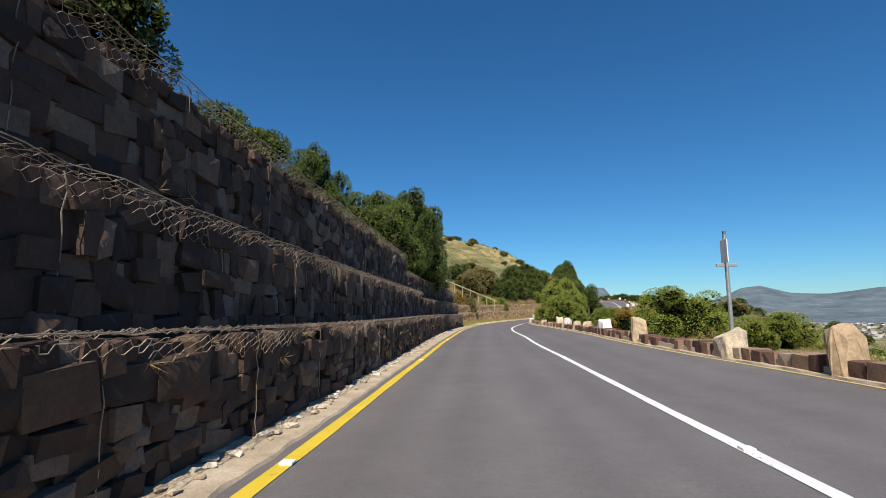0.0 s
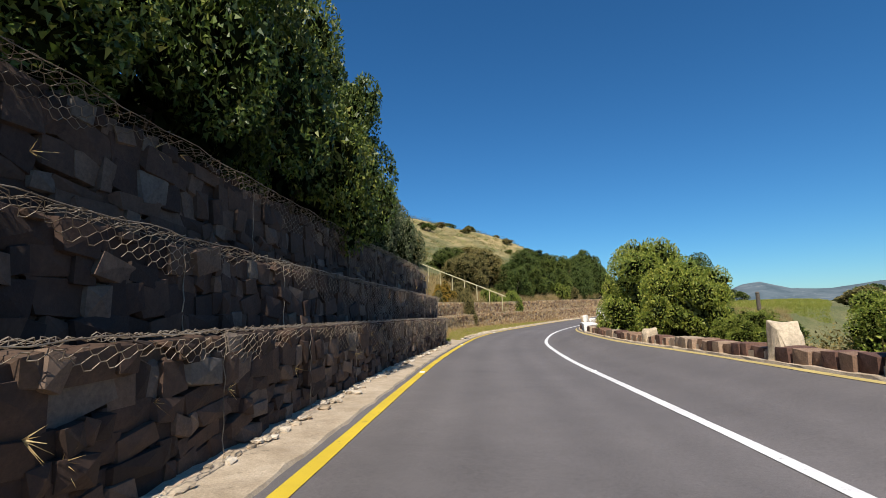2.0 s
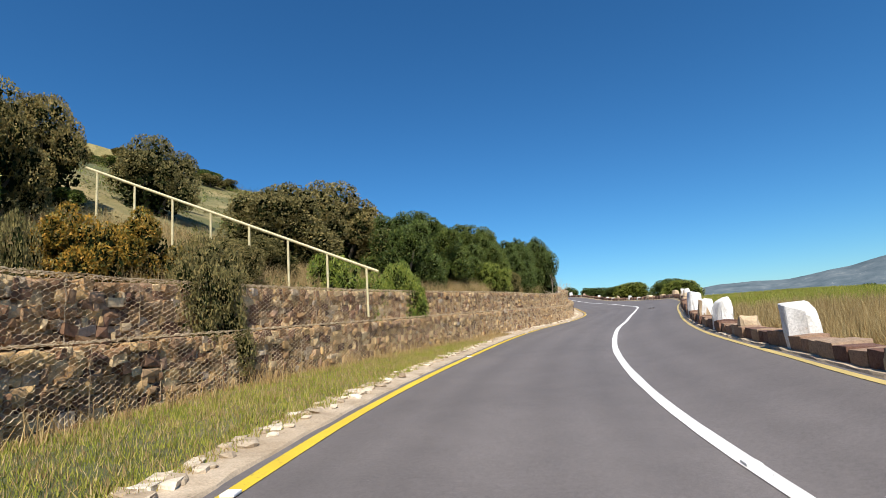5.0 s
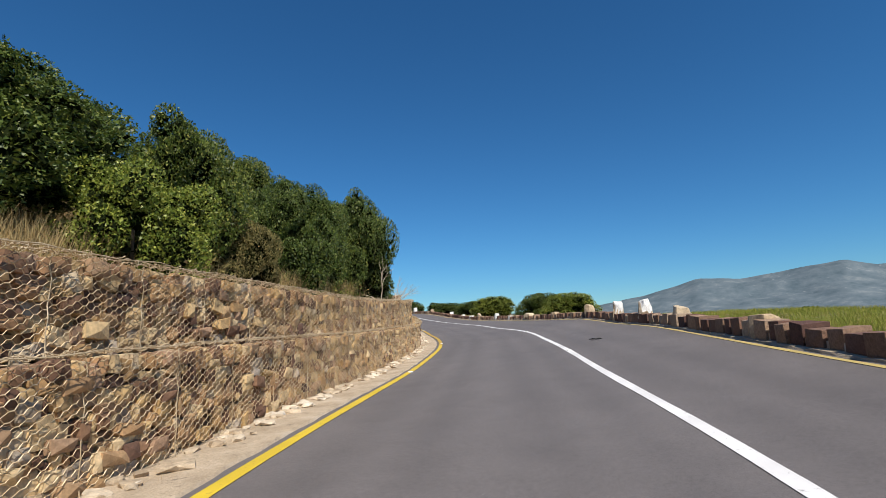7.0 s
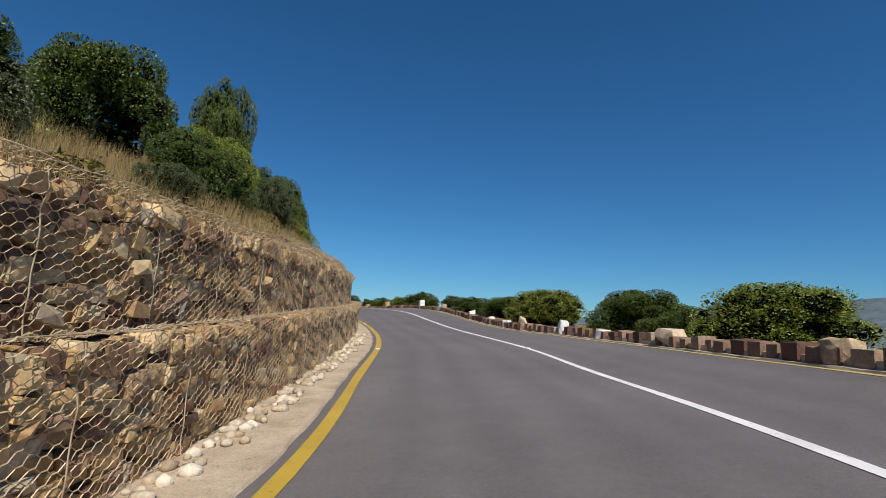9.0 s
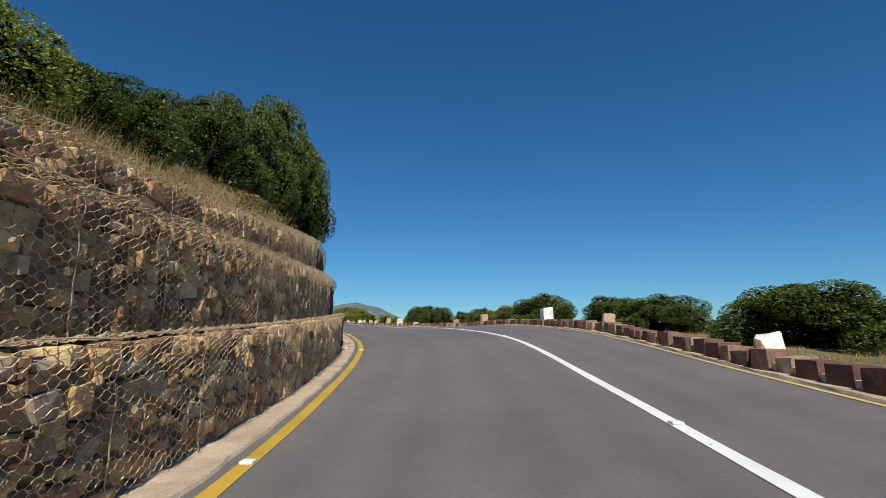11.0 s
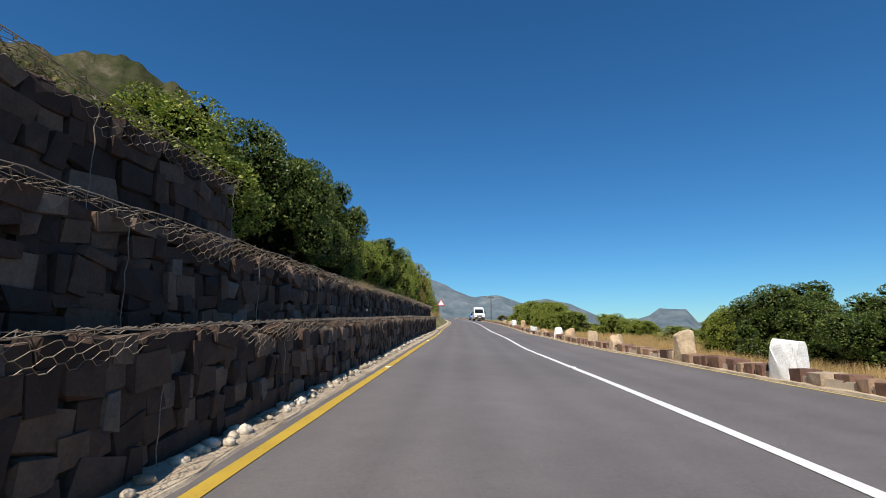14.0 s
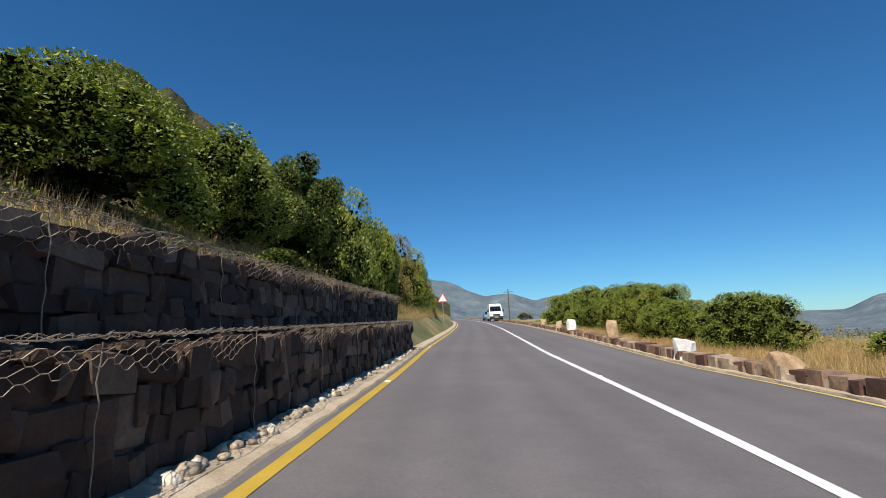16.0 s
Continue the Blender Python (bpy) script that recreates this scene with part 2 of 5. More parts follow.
# dark brown backing sheet behind the packed stones
GABION_CORE = mottled("gabion_core_brown", ((0.3, (0.06, 0.04, 0.028)), (0.7, (0.13, 0.09, 0.06))), 30, 3.0, 0.95)
CLAY = mottled("yellow_clay_bank", ((0.3, (0.40, 0.27, 0.12)), (0.7, (0.62, 0.46, 0.22))), 20, 1.5, 0.95, 0.8, 0.03)
BARK = mottled("bark", ((0.3, (0.07, 0.055, 0.04)), (0.7, (0.16, 0.13, 0.10))), 25, 4.0, 0.9, 0.8, 0.02)
LEAF_DARK = leaf_material("leaf_dark_green", ((0.0, (0.030, 0.052, 0.010)), (0.45, (0.074, 0.112, 0.018)), (0.8, (0.145, 0.19, 0.03)), (1.0, (0.27, 0.28, 0.065))))
LEAF_BRIGHT = leaf_material("leaf_bright_green", ((0.0, (0.09, 0.135, 0.016)), (0.5, (0.21, 0.265, 0.032)), (1.0, (0.42, 0.42, 0.07))))
LEAF_OLIVE = leaf_material("leaf_olive", ((0.0, (0.10, 0.09, 0.03)), (0.5, (0.20, 0.175, 0.055)), (1.0, (0.36, 0.28, 0.10))), 0.7)
LEAF_SILVER = leaf_material("leaf_grey_green", ((0.0, (0.035, 0.055, 0.018)), (0.5, (0.085, 0.11, 0.04)), (1.0, (0.27, 0.27, 0.14))), 0.5)
LEAF_FLOWER = leaf_material("leaf_yellow_flower", ((0.0, (0.10, 0.11, 0.02)), (0.5, (0.30, 0.20, 0.02)), (1.0, (0.50, 0.27, 0.03))), 0.6)
DRY_GRASS = leaf_material("dry_grass", ((0.0, (0.26, 0.17, 0.07)), (0.5, (0.42, 0.30, 0.13)), (1.0, (0.56, 0.44, 0.22))), 0.8)
GREEN_GRASS = leaf_material("green_grass", ((0.0, (0.14, 0.18, 0.02)), (0.6, (0.30, 0.33, 0.04)), (1.0, (0.46, 0.40, 0.11))), 0.8)
STEEL, _t, _b = material("weathered_steel", 0.55, 0.6)
_t.links.new(ramp(_t, noise_tex(_t, 12.0), ((0.3, (0.30, 0.31, 0.31)), (0.7, (0.5, 0.51, 0.5)))), _b.inputs["Base Color"])
RAIL_PAINT = mottled("cream_rail_paint", ((0.3, (0.55, 0.47, 0.25)), (0.7, (0.72, 0.64, 0.38))), 40, 5.0, 0.6)


def plain(name, col, rough=0.5, metal=0.0):
    m, t, b = material(name, rough, metal)
    tone = ramp(t, noise_tex(t, 6.0, 5.0), ((0.3, tuple(0.88 * c for c in col)), (0.7, tuple(min(1.0, 1.08 * c) for c in col))))
    t.links.new(tone, b.inputs["Base Color"])
    return m


VAN_WHITE, BLACK_PLASTIC, RUBBER = plain("van_white", (0.80, 0.80, 0.80), 0.3), plain("black_plastic", (0.03, 0.03, 0.03), 0.6), plain("rubber", (0.02, 0.02, 0.02), 0.85)
DARK_GLASS = plain("windscreen_glass", (0.02, 0.025, 0.03), 0.08)
LAMP_GLASS, CAR_BLUE = plain("headlight_glass", (0.6, 0.6, 0.6), 0.15), plain("car_blue", (0.10, 0.22, 0.42), 0.3)
SIGN_WHITE, SIGN_RED = plain("sign_white", (0.8, 0.8, 0.78), 0.5), plain("sign_red", (0.6, 0.05, 0.04), 0.5)
RIM, PLATE = plain("rim_steel", (0.35, 0.35, 0.36), 0.4, 0.7), plain("plate_yellow_white", (0.7, 0.68, 0.6), 0.5)

# ---- the road's spine: x, y, height, cross fall in degrees, at every seventh station (about a metre each) ----
SPINE = [
    (0.00, -0.00, 0.00, 0.0),
    (0.06, 6.27, -0.09, 0.2),
    (0.12, 12.79, -0.14, 0.1),
    (0.18, 19.38, -0.18, -0.4),
    (0.31, 26.06, -0.25, -1.2),
    (0.74, 32.83, -0.33, -2.1),
    (1.51, 39.70, -0.39, -1.5),
    (3.08, 46.39, -0.34, -0.9),
    (5.43, 52.32, -0.26, -0.5),
    (8.35, 57.87, -0.14, 0.4),
    (11.79, 63.51, 0.03, 2.4),
    (15.60, 69.88, 0.18, 4.8),
    (19.01, 76.73, 0.32, 4.8),
    (22.07, 84.16, 0.65, 2.3),
    (24.47, 91.74, 1.02, 1.9),
    (26.06, 99.21, 1.41, 3.2),
    (26.73, 106.69, 1.87, 5.0),
    (26.45, 114.10, 2.16, 4.9),
    (25.63, 121.75, 2.37, 3.1),
    (24.55, 129.57, 2.65, 0.8),
    (23.32, 137.36, 2.86, -1.0),
    (22.08, 145.04, 3.05, -3.1),
]
BACK = 3                                                       # knots added behind the start
_h = math.atan2(SPINE[-1][1] - SPINE[-2][1], SPINE[-1][0] - SPINE[-2][0])
for _k in range(20):
    _x, _y, _z, _bk = SPINE[-1]
    _h += radians(0.5 if _k > 4 else 0.0)
    SPINE.append((_x + 7 * math.cos(_h), _y + 7 * math.sin(_h), _z + 0.21, _bk * 0.6))
for _k in range(BACK):
    (_x, _y, _z, _bk), (_x1, _y1, _z1, _) = SPINE[0], SPINE[1]
    SPINE.insert(0, (2 * _x - _x1, 2 * _y - _y1, _z, _bk))
_K = np.array(SPINE)


def _catmull(knots, n=28):
    p = np.vstack([2 * knots[0] - knots[1], knots, 2 * knots[-1] - knots[-2]])
    f = (np.arange(n) / n)[:, None]
    out = []
    for a, b, c, d in zip(p, p[1:], p[2:], p[3:]):
        out.append(0.5 * (2 * b + (c - a) * f + (2 * a - 5 * b + 4 * c - d) * f**2 + (3 * b - a - 3 * c + d) * f**3))
    return np.vstack(out + [knots[-1:]])


SP = _catmull(_K)
SS = (np.arange(len(SP)) / 28 - BACK) * 7.0                      # stations along the road, about a metre each
_d = np.gradient(SP[:, :2], axis=0)
SF = _d / np.linalg.norm(_d, axis=1)[:, None]
S_END = float(SS[-1])


def on_road(s):
    """x, y, z, cross fall and heading vector of the spine at s (arrays)."""
    s = np.asarray(s, float)
    fx, fy = np.interp(s, SS, SF[:, 0]), np.interp(s, SS, SF[:, 1])
    return (np.interp(s, SS, SP[:, 0]), np.interp(s, SS, SP[:, 1]), np.interp(s, SS, SP[:, 2]), np.interp(s, SS, SP[:, 3]), fx, fy)


def table(rows, soft=0.0):
    """Offsets by metres along the road; soft rounds the corners between the rows."""
    a, b = zip(*rows)
    if soft:
        x = np.arange(a[0] - 20.0, a[-1], 0.25)
        k = np.hanning(int(soft / 0.25) * 2 + 3)
        m = len(k) // 2
        y = np.convolve(np.pad(np.interp(x, a, b), m, mode="edge"), k / k.sum(), "valid")
        return lambda s: np.interp(s, x, y)
    return lambda s: np.interp(s, a, b)


# offsets to the right of the spine, by metres along it: edge line, centre line, far edge, and how far the far edge lies above the cross fall
yellow_u = table(((0, -1.42), (9, -1.43), (16, -1.36), (21, -1.32), (25, -1.22), (29, -1.24), (33, -1.32), (38, -1.42), (41, -1.52), (45.5, -1.79), (52, -1.77), (58, -1.7), (63, -1.85), (68.4, -2), (72.5, -1.83), (76.4, -1.6), (79, -1.43), (82, -1.15), (84.2, -1.0), (87, -0.95), (89.4, -1.17), (93.5, -1.13), (96, -1.2), (100, -1.42), (106, -1.62), (112, -1.58), (119, -1.5), (123, -1.5), (128, -1.6), (131, -1.66), (138, -1.6), (147, -1.5), (151.3, -1.46), (158, -1.5), (165, -1.65), (300, -1.65)), 2.5)
white_u = table(((0, 2.02), (8, 2.04), (14, 2.02), (18, 1.97), (21, 2.0), (25, 2.13), (29, 2.07), (31.5, 1.96), (35, 1.8), (38.5, 1.68), (42, 1.53), (46, 1.48), (57, 1.46), (66, 1.45), (69, 1.6), (73.6, 1.66), (77.3, 1.87), (80.3, 2.12), (82, 2.36), (84, 2.6), (86, 2.68), (88, 2.66), (90, 2.47), (92, 2.55), (93.6, 2.55), (95, 2.36), (97.3, 2.07), (99.3, 1.88), (102, 1.78), (106, 1.95), (112, 2.4), (119, 2.64), (121, 2.57), (124, 2.43), (128.8, 2.27), (133, 2.22), (138, 2.17), (140.5, 2.13), (144, 2.14), (148, 2.16), (151.5, 2.14), (155, 2.06), (162, 1.85), (300, 1.9)), 2.5)
edge_u = table(((0, 5.0), (7.3, 4.88), (10.7, 4.68), (13, 4.4), (15.6, 4.03), (19, 3.9), (26, 3.92), (28, 3.86), (32.3, 3.68), (34.6, 3.26), (38.4, 2.98), (41, 2.77), (43.7, 2.78), (50, 3.05), (54, 3.25), (60, 3.35), (70, 3.6), (74, 3.85), (78, 4.45), (79.6, 4.63), (81.3, 4.88), (84.5, 4.98), (88.7, 5), (92, 4.95), (94, 4.6), (97.4, 4.08), (100, 3.85), (103, 3.8), (106, 4.0), (112, 4.6), (120, 5.38), (122, 5.55), (126.4, 5.65), (131, 5.35), (134, 5.0), (137, 4.62), (140, 4.45), (144, 4.12), (148, 4.15), (152.4, 4.2), (155, 4.2), (158.6, 3.95), (172, 4.05), (300, 4.2)), 2.5)
edge_lift = table(((0, 0.08), (12, 0.14), (19, 0.3), (27, 0.36), (34, 0.42), (40, 0.47), (44, 0.47), (50, 0.28), (53, 0.3), (73, 0.2), (81, 0.1), (84.5, 0.24), (89, 0.22), (92, 0.19), (96, 0.13), (100, 0.02), (112, -0.03), (123, -0.09), (128, -0.11), (134, -0.02), (140, 0.1), (146, 0.24), (150, 0.18), (153, 0.1), (158, 0.03), (200, 0.03)))
wall_u = table(((-20, -2.0), (39.6, -2.02), (41, -2.4), (43.2, -3.2), (45.7, -3.9), (48, -4.4), (51, -4.5), (54, -4.2), (58, -3.75), (63, -3.15), (68, -2.85), (73, -2.75), (78, -2.45), (81, -2.15), (84.3, -1.85), (88, -1.9), (92, -1.95), (99, -1.95), (103, -2.05), (112, -2.12), (127, -2.08), (133, -2.12), (150, -2.08), (175, -2.05)))


def place(s, u, v=0.0):
    """World places at s along the road, u to its right and v above its surface."""
    x, y, z, b, fx, fy = on_road(s)
    u = np.asarray(u, float)
    w, e = white_u(s), edge_u(s)
    lift = edge_lift(s) * np.clip((u - w) / (e - w), 0, 1) ** 1.4
    return np.stack(np.broadcast_arrays(x + fy * u, y - fx * u, z + np.clip(u, -3.0, 6.0) * np.tan(np.radians(b)) + lift + v), -1)


def pt(s, u, v=0.0):
    return Vector(place(float(s), float(u), float(v)).tolist())


def heading(s):
    """The turn about z, in degrees, that lays +y along the road."""
    _, _, _, _, fx, fy = on_road(float(s))
    return math.degrees(math.atan2(-fx, fy))


WALL_END = 164.5
top1 = table(((-20, 0.95), (60, 0.95), (130, 0.95), (145, 0.91), (175, 0.91)))
top2 = table(((-20, 1.9), (22.2, 1.9), (22.3, 1.68), (41, 1.72), (60, 1.68), (76, 1.72), (86, 1.9), (128, 1.85), (140, 1.66), (175, 1.62)))
top3 = table(((-20, 3.2), (20.0, 3.2), (20.1, 2.65), (38, 2.7), (40.4, 2.55), (40.6, 1.0), (88, 1.0), (90, 2.15), (105, 2.4), (112, 2.9), (126, 2.95), (135, 2.6), (135.1, 0.5), (175, 0.5)))


# ---- mesh helpers ----
def mesh_object(name, verts, faces, mat, parent=None, smooth=False):
    me = bpy.data.meshes.new(name)
    me.from_pydata([tuple(v) for v in verts] if not isinstance(verts, np.ndarray) else verts.tolist(), [], faces if not isinstance(faces, np.ndarray) else faces.tolist())
    me.materials.append(mat)
    if smooth:
        me.polygons.foreach_set("use_smooth", [True] * len(me.polygons))
    ob = new(name, me)
    if parent is not None:
        ob.parent = parent
    return ob


def part(name, bm, mat, parent=None, label="", smooth=False):
    me = bpy.data.meshes.new(name)
    bm.to_mesh(me)
    bm.free()
    me.materials.append(mat)
    if smooth:
        me.polygons.foreach_set("use_smooth", [True] * len(me.polygons))
    ob = new(name, me)
    if parent is not None:
        ob.parent = parent
    return tagged(ob, label)


def ribbon(name, ss, us, vs, mat, parent=None, smooth=False):
    """A strip along the road: for each s a row of points, u and v by column (functions of s or numbers)."""
    cols = [place(ss, u(ss) if callable(u) else u, v(ss) if callable(v) else v) for u, v in zip(us, vs)]
    g = np.stack(cols, 1)
    n, k = g.shape[:2]
    idx = np.arange(n * k).reshape(n, k)
    f = np.stack([idx[:-1, :-1], idx[:-1, 1:], idx[1:, 1:], idx[1:, :-1]], -1).reshape(-1, 4)
    return mesh_object(name, g.reshape(-1, 3), f, mat, parent, smooth)


def tubes(segments, radius, sides=3):
    """Open prisms round the segments (n, 2, 3): vertices and quads."""
    a, b = segments[:, 0], segments[:, 1]
    d = b - a
    d = d / (np.linalg.norm(d, axis=1)[:, None] + 1e-9)
    ref = np.where(np.abs(d[:, 2:3]) > 0.9, np.array([[1.0, 0, 0]]), np.array([[0, 0, 1.0]]))
    p = np.cross(d, ref)
    p /= np.linalg.norm(p, axis=1)[:, None] + 1e-9
    q = np.cross(d, p)
    r = np.broadcast_to(np.asarray(radius, float), (len(a),))[:, None]
    ring = [r * (p * math.cos(2 * math.pi * k / sides) + q * math.sin(2 * math.pi * k / sides)) for k in range(sides)]
    v = np.stack([a + o for o in ring] + [b + o for o in ring], 1)
    base = (np.arange(len(a)) * 2 * sides)[:, None]
    quads = np.concatenate([base + np.array([[k, (k + 1) % sides, sides + (k + 1) % sides, sides + k]]) for k in range(sides)])
    return v.reshape(-1, 3), quads


RNG = np.random.default_rng(7)
# a stone: the corners of a cube and its face centres, 24 triangles
_C = np.array([[x, y, z] for x in (-1, 1) for y in (-1, 1) for z in (-1, 1)], float)
_M = np.array([[1, 0, 0], [-1, 0, 0], [0, 1, 0], [0, -1, 0], [0, 0, 1], [0, 0, -1]], float)
STONE_V = np.vstack([_C, _M])
STONE_F = []
for _i, _n in enumerate(_M):
    _ax = int(np.argmax(np.abs(_n)))
    _q = [k for k in range(8) if _C[k, _ax] == _n[_ax]]
    _a, _b2 = [x for x in range(3) if x != _ax]
    _q.sort(key=lambda k: math.atan2(_C[k, _b2], _C[k, _a]))
    for _j in range(4):
        _t3 = [_q[_j], _q[(_j + 1) % 4], 8 + _i]
        if np.dot(np.cross(STONE_V[_t3[1]] - STONE_V[_t3[0]], STONE_V[_t3[2]] - STONE_V[_t3[0]]), _n) < 0:
            _t3 = [_t3[1], _t3[0], _t3[2]]
        STONE_F.append(_t3)
STONE_F = np.array(STONE_F)


def stone_shapes(n, jag=0.22):
    """n stones of half size 1 with uneven corners."""
    v = np.repeat(STONE_V[None], n, 0)
    v[:, :8] *= 0.84 + RNG.uniform(-jag * 1.25, 0.14, (n, 8, 3))
    v[:, 8:] *= RNG.uniform(0.80, 1.02, (n, 6, 1))
    v[:, 8:] += RNG.uniform(-0.2, 0.2, (n, 6, 3))
    return v


def packed_shapes(n, rng):
    """n wall stones of half size 1: broad flat faces outwards, chipped corners, narrow joints."""
    v = np.repeat(STONE_V[None], n, 0)
    v[:, :8, 0] *= 0.95 + rng.uniform(-0.30, 0.05, (n, 8))
    v[:, :8, 2] *= 0.95 + rng.uniform(-0.30, 0.05, (n, 8))
    v[:, :8, 1] *= 0.90 + rng.uniform(-0.22, 0.14, (n, 8))
    v[:, 8:] *= rng.uniform(0.92, 1.08, (n, 6, 1))
    v[:, 8:] += rng.uniform(-0.16, 0.16, (n, 6, 3))
    return v


def smooth_noise(s, seed, scale=1.0):
    return (np.sin(s * 1.7 / scale + seed) + np.sin(s * 3.1 / scale + seed * 2.3) * 0.6 + np.sin(s * 7.3 / scale + seed * 4.1) * 0.35) / 1.95


# ---- ground ----
def road_coords(xy):
    """s, u and the spine's height and cross fall for places in plan."""
    reach = np.arange(20.0, 4200.0, 20.0)[:, None]
    head, tail = SP[-1:], SP[:1]
    more = np.c_[head[:, :2] + SF[-1] * reach, np.full(len(reach), head[0, 2]), np.zeros(len(reach))]
    less = np.c_[tail[:, :2] - SF[0] * reach, np.full(len(reach), tail[0, 2]), np.zeros(len(reach))][::-1]
    px = np.vstack([less, SP[::4], more])
    ss = np.r_[SS[0] - reach[::-1, 0], SS[::4], SS[-1] + reach[:, 0]]
    ff = np.vstack([np.repeat(SF[:1], len(reach), 0), SF[::4], np.repeat(SF[-1:], len(reach), 0)])
    out = np.empty((len(xy), 4))
    for i in range(0, len(xy), 4000):
        q = xy[i:i + 4000]
        k = np.argmin(((q[:, None] - px[None, :, :2]) ** 2).sum(-1), 1)
        w = q - px[k, :2]
        along = (w * ff[k]).sum(1)
        u = w[:, 0] * ff[k, 1] - w[:, 1] * ff[k, 0]
        far = np.sign(u) * np.hypot(*w.T)
        out[i:i + 4000] = np.stack([ss[k] + np.clip(along, -1, 1), np.where((np.abs(along) > 1.5) & (np.abs(along) > 0.2 * np.abs(u)) & (np.abs(along) < 9), far, u), px[k, 2], px[k, 3]], 1)
    return out


def wall_top(s):
    t = np.maximum(top2(s), top3(s))
    return np.where(s > WALL_END, np.maximum(0.2, 1.7 - (s - WALL_END) * 0.4), t)


def bumps(x, y, k, seed):
    return np.sin(x / k + seed) * np.cos(y / k * 1.13 - seed * 1.7) + 0.5 * np.sin(x / k * 2.3 + y / k * 1.9 + seed * 3)


def ground_height(xy):
    c = road_coords(xy)
    s, u, z, b = c.T
    x, y = xy.T
    wf = wall_u(s)
    back = wf - 1.5                                             # the plan line behind the gabions
    left = np.maximum(0.0, back - u)
    steep = table(((-30, 0.45), (30, 0.40), (44, 0.38), (80, 0.37), (95, 0.42), (130, 0.5), (160, 0.6), (400, 0.6)))(s)
    rise = np.minimum(left * steep, np.minimum(1.8 + left * np.interp(s, (40, 80, 140, 160), (0.31, 0.31, 0.34, 0.36)), 80 + 0.08 * left))
    hill = z + wall_top(s) - 0.12 + rise + bumps(x, y, 6.0, 1.0) * np.clip(left / 8, 0, 1) * 0.45 + bumps(x, y, 31.0, 2.0) * np.clip(left / 30, 0, 1) * 1.6
    e = edge_u(s)
    right = np.maximum(0.0, u - e - 0.4)
    shelf = table(((-30, 3.5), (40, 3.0), (60, 6.0), (75, 14.0), (95, 8.0), (120, 6.0), (150, 9.0), (300, 8.0)))(s)
    drop = np.where(right < shelf, -0.06 - 0.015 * right, -0.06 - 0.015 * shelf - (right - shelf) * 0.33)
    low = z + e * np.tan(np.radians(b)) + edge_lift(s) + drop + bumps(x, y, 5.0, 4.0) * np.clip(right / 6, 0, 1) * 0.18 + bumps(x, y, 40.0, 5.0) * np.clip((right - 30) / 60, 0, 1) * 5
    low = np.maximum(low, -62 + bumps(x, y, 300.0, 3.0) * 3)
    under = z + np.clip(u, -3, 6.5) * np.tan(np.radians(b)) - 0.3
    h = np.where(u < back, hill, np.where(u > e + 0.4, low, under))
    verge = (s > 40.6) & (s < 66) & (u > back) & (u < yellow_u(s) - 0.45)
    h = np.where(verge, z + np.clip(u, -3, 6.5) * np.tan(np.radians(b)) + 0.03 + 0.05 * np.clip(-2.2 - u, 0, 2), h)
    beyond = (s > WALL_END + 0.5) & (u < yellow_u(s) - 0.7) & (u > back - 0.5)
    h = np.where(beyond, z + 0.05 + np.clip(yellow_u(s) - 0.7 - u, 0, 2) * 0.9, h)
    return h


def axis(a, b, step, reach):
    mid = np.arange(a, b + step, step)
    out, g, p = [], step, 0.0
    while p < reach:
        g *= 1.22
        p += g
        out.append(p)
    return np.r_[[a - v for v in out[::-1]], mid, [mid[-1] + v for v in out]]


GX, GY = axis(-40, 66, 0.8, 4300), axis(-16, 240, 0.8, 4300)
_gx, _gy = np.meshgrid(GX, GY, indexing="ij")
_xy = np.stack([_gx.ravel(), _gy.ravel()], 1)
_gz = ground_height(_xy)
_idx = np.arange(len(_xy)).reshape(_gx.shape)
_f = np.stack([_idx[:-1, :-1], _idx[1:, :-1], _idx[1:, 1:], _idx[:-1, 1:]], -1).reshape(-1, 4)
GROUND, _t, _b = material("scrub_soil", 0.95)
_n1, _n2, _n3 = noise_tex(_t, 0.35, 8.0, 0.7), noise_tex(_t, 0.02, 6.0, 0.65), noise_tex(_t, 6.0, 8.0, 0.75)
_c = ramp(_t, _n1, ((0.32, (0.11, 0.11, 0.035)), (0.46, (0.22, 0.185, 0.065)), (0.58, (0.38, 0.29, 0.125)), (0.72, (0.48, 0.37, 0.19))))
_c = mix(_t, ramp(_t, _n2, ((0.42, (0, 0, 0)), (0.58, (0.8, 0.8, 0.8)))), _c, (0.075, 0.10, 0.035))
_c = mix(_t, 0.8, _c, ramp(_t, _n3, ((0.3, (0.55, 0.55, 0.55)), (0.7, (1.4, 1.4, 1.4)))), "MULTIPLY")
_t.links.new(_c, _b.inputs["Base Color"])
bump(_t, _b, _n3, 0.9, 0.08)
ground = mesh_object("ground", np.c_[_xy, _gz], _f, GROUND, smooth=True)
tagged(ground, "dry scrubby hillside falling to a hazy green valley", "ground", kind="structure")


def ground_at(s, u):
    p = place(float(s), float(u))
    return float(ground_height(p[None, :2])[0])


# ---- road ----
_ss = np.arange(-18, S_END - 1, 0.5)
_cols = [lambda s: yellow_u(s) - 0.17, lambda s: yellow_u(s) * 0.5, white_u] + [lambda s, k=k: white_u(s) + (edge_u(s) - white_u(s)) * k / 8 for k in range(1, 9)] + [lambda s: edge_u(s) + 0.12]
road = ribbon("road", _ss, _cols, [0.0] * len(_cols), ASPHALT, smooth=True)
_uv = road.data.uv_layers.new(name="along")
_us = np.stack([f(_ss) for f in _cols], 1) - white_u(_ss)[:, None]
_vi = np.empty(len(road.data.loops), int)
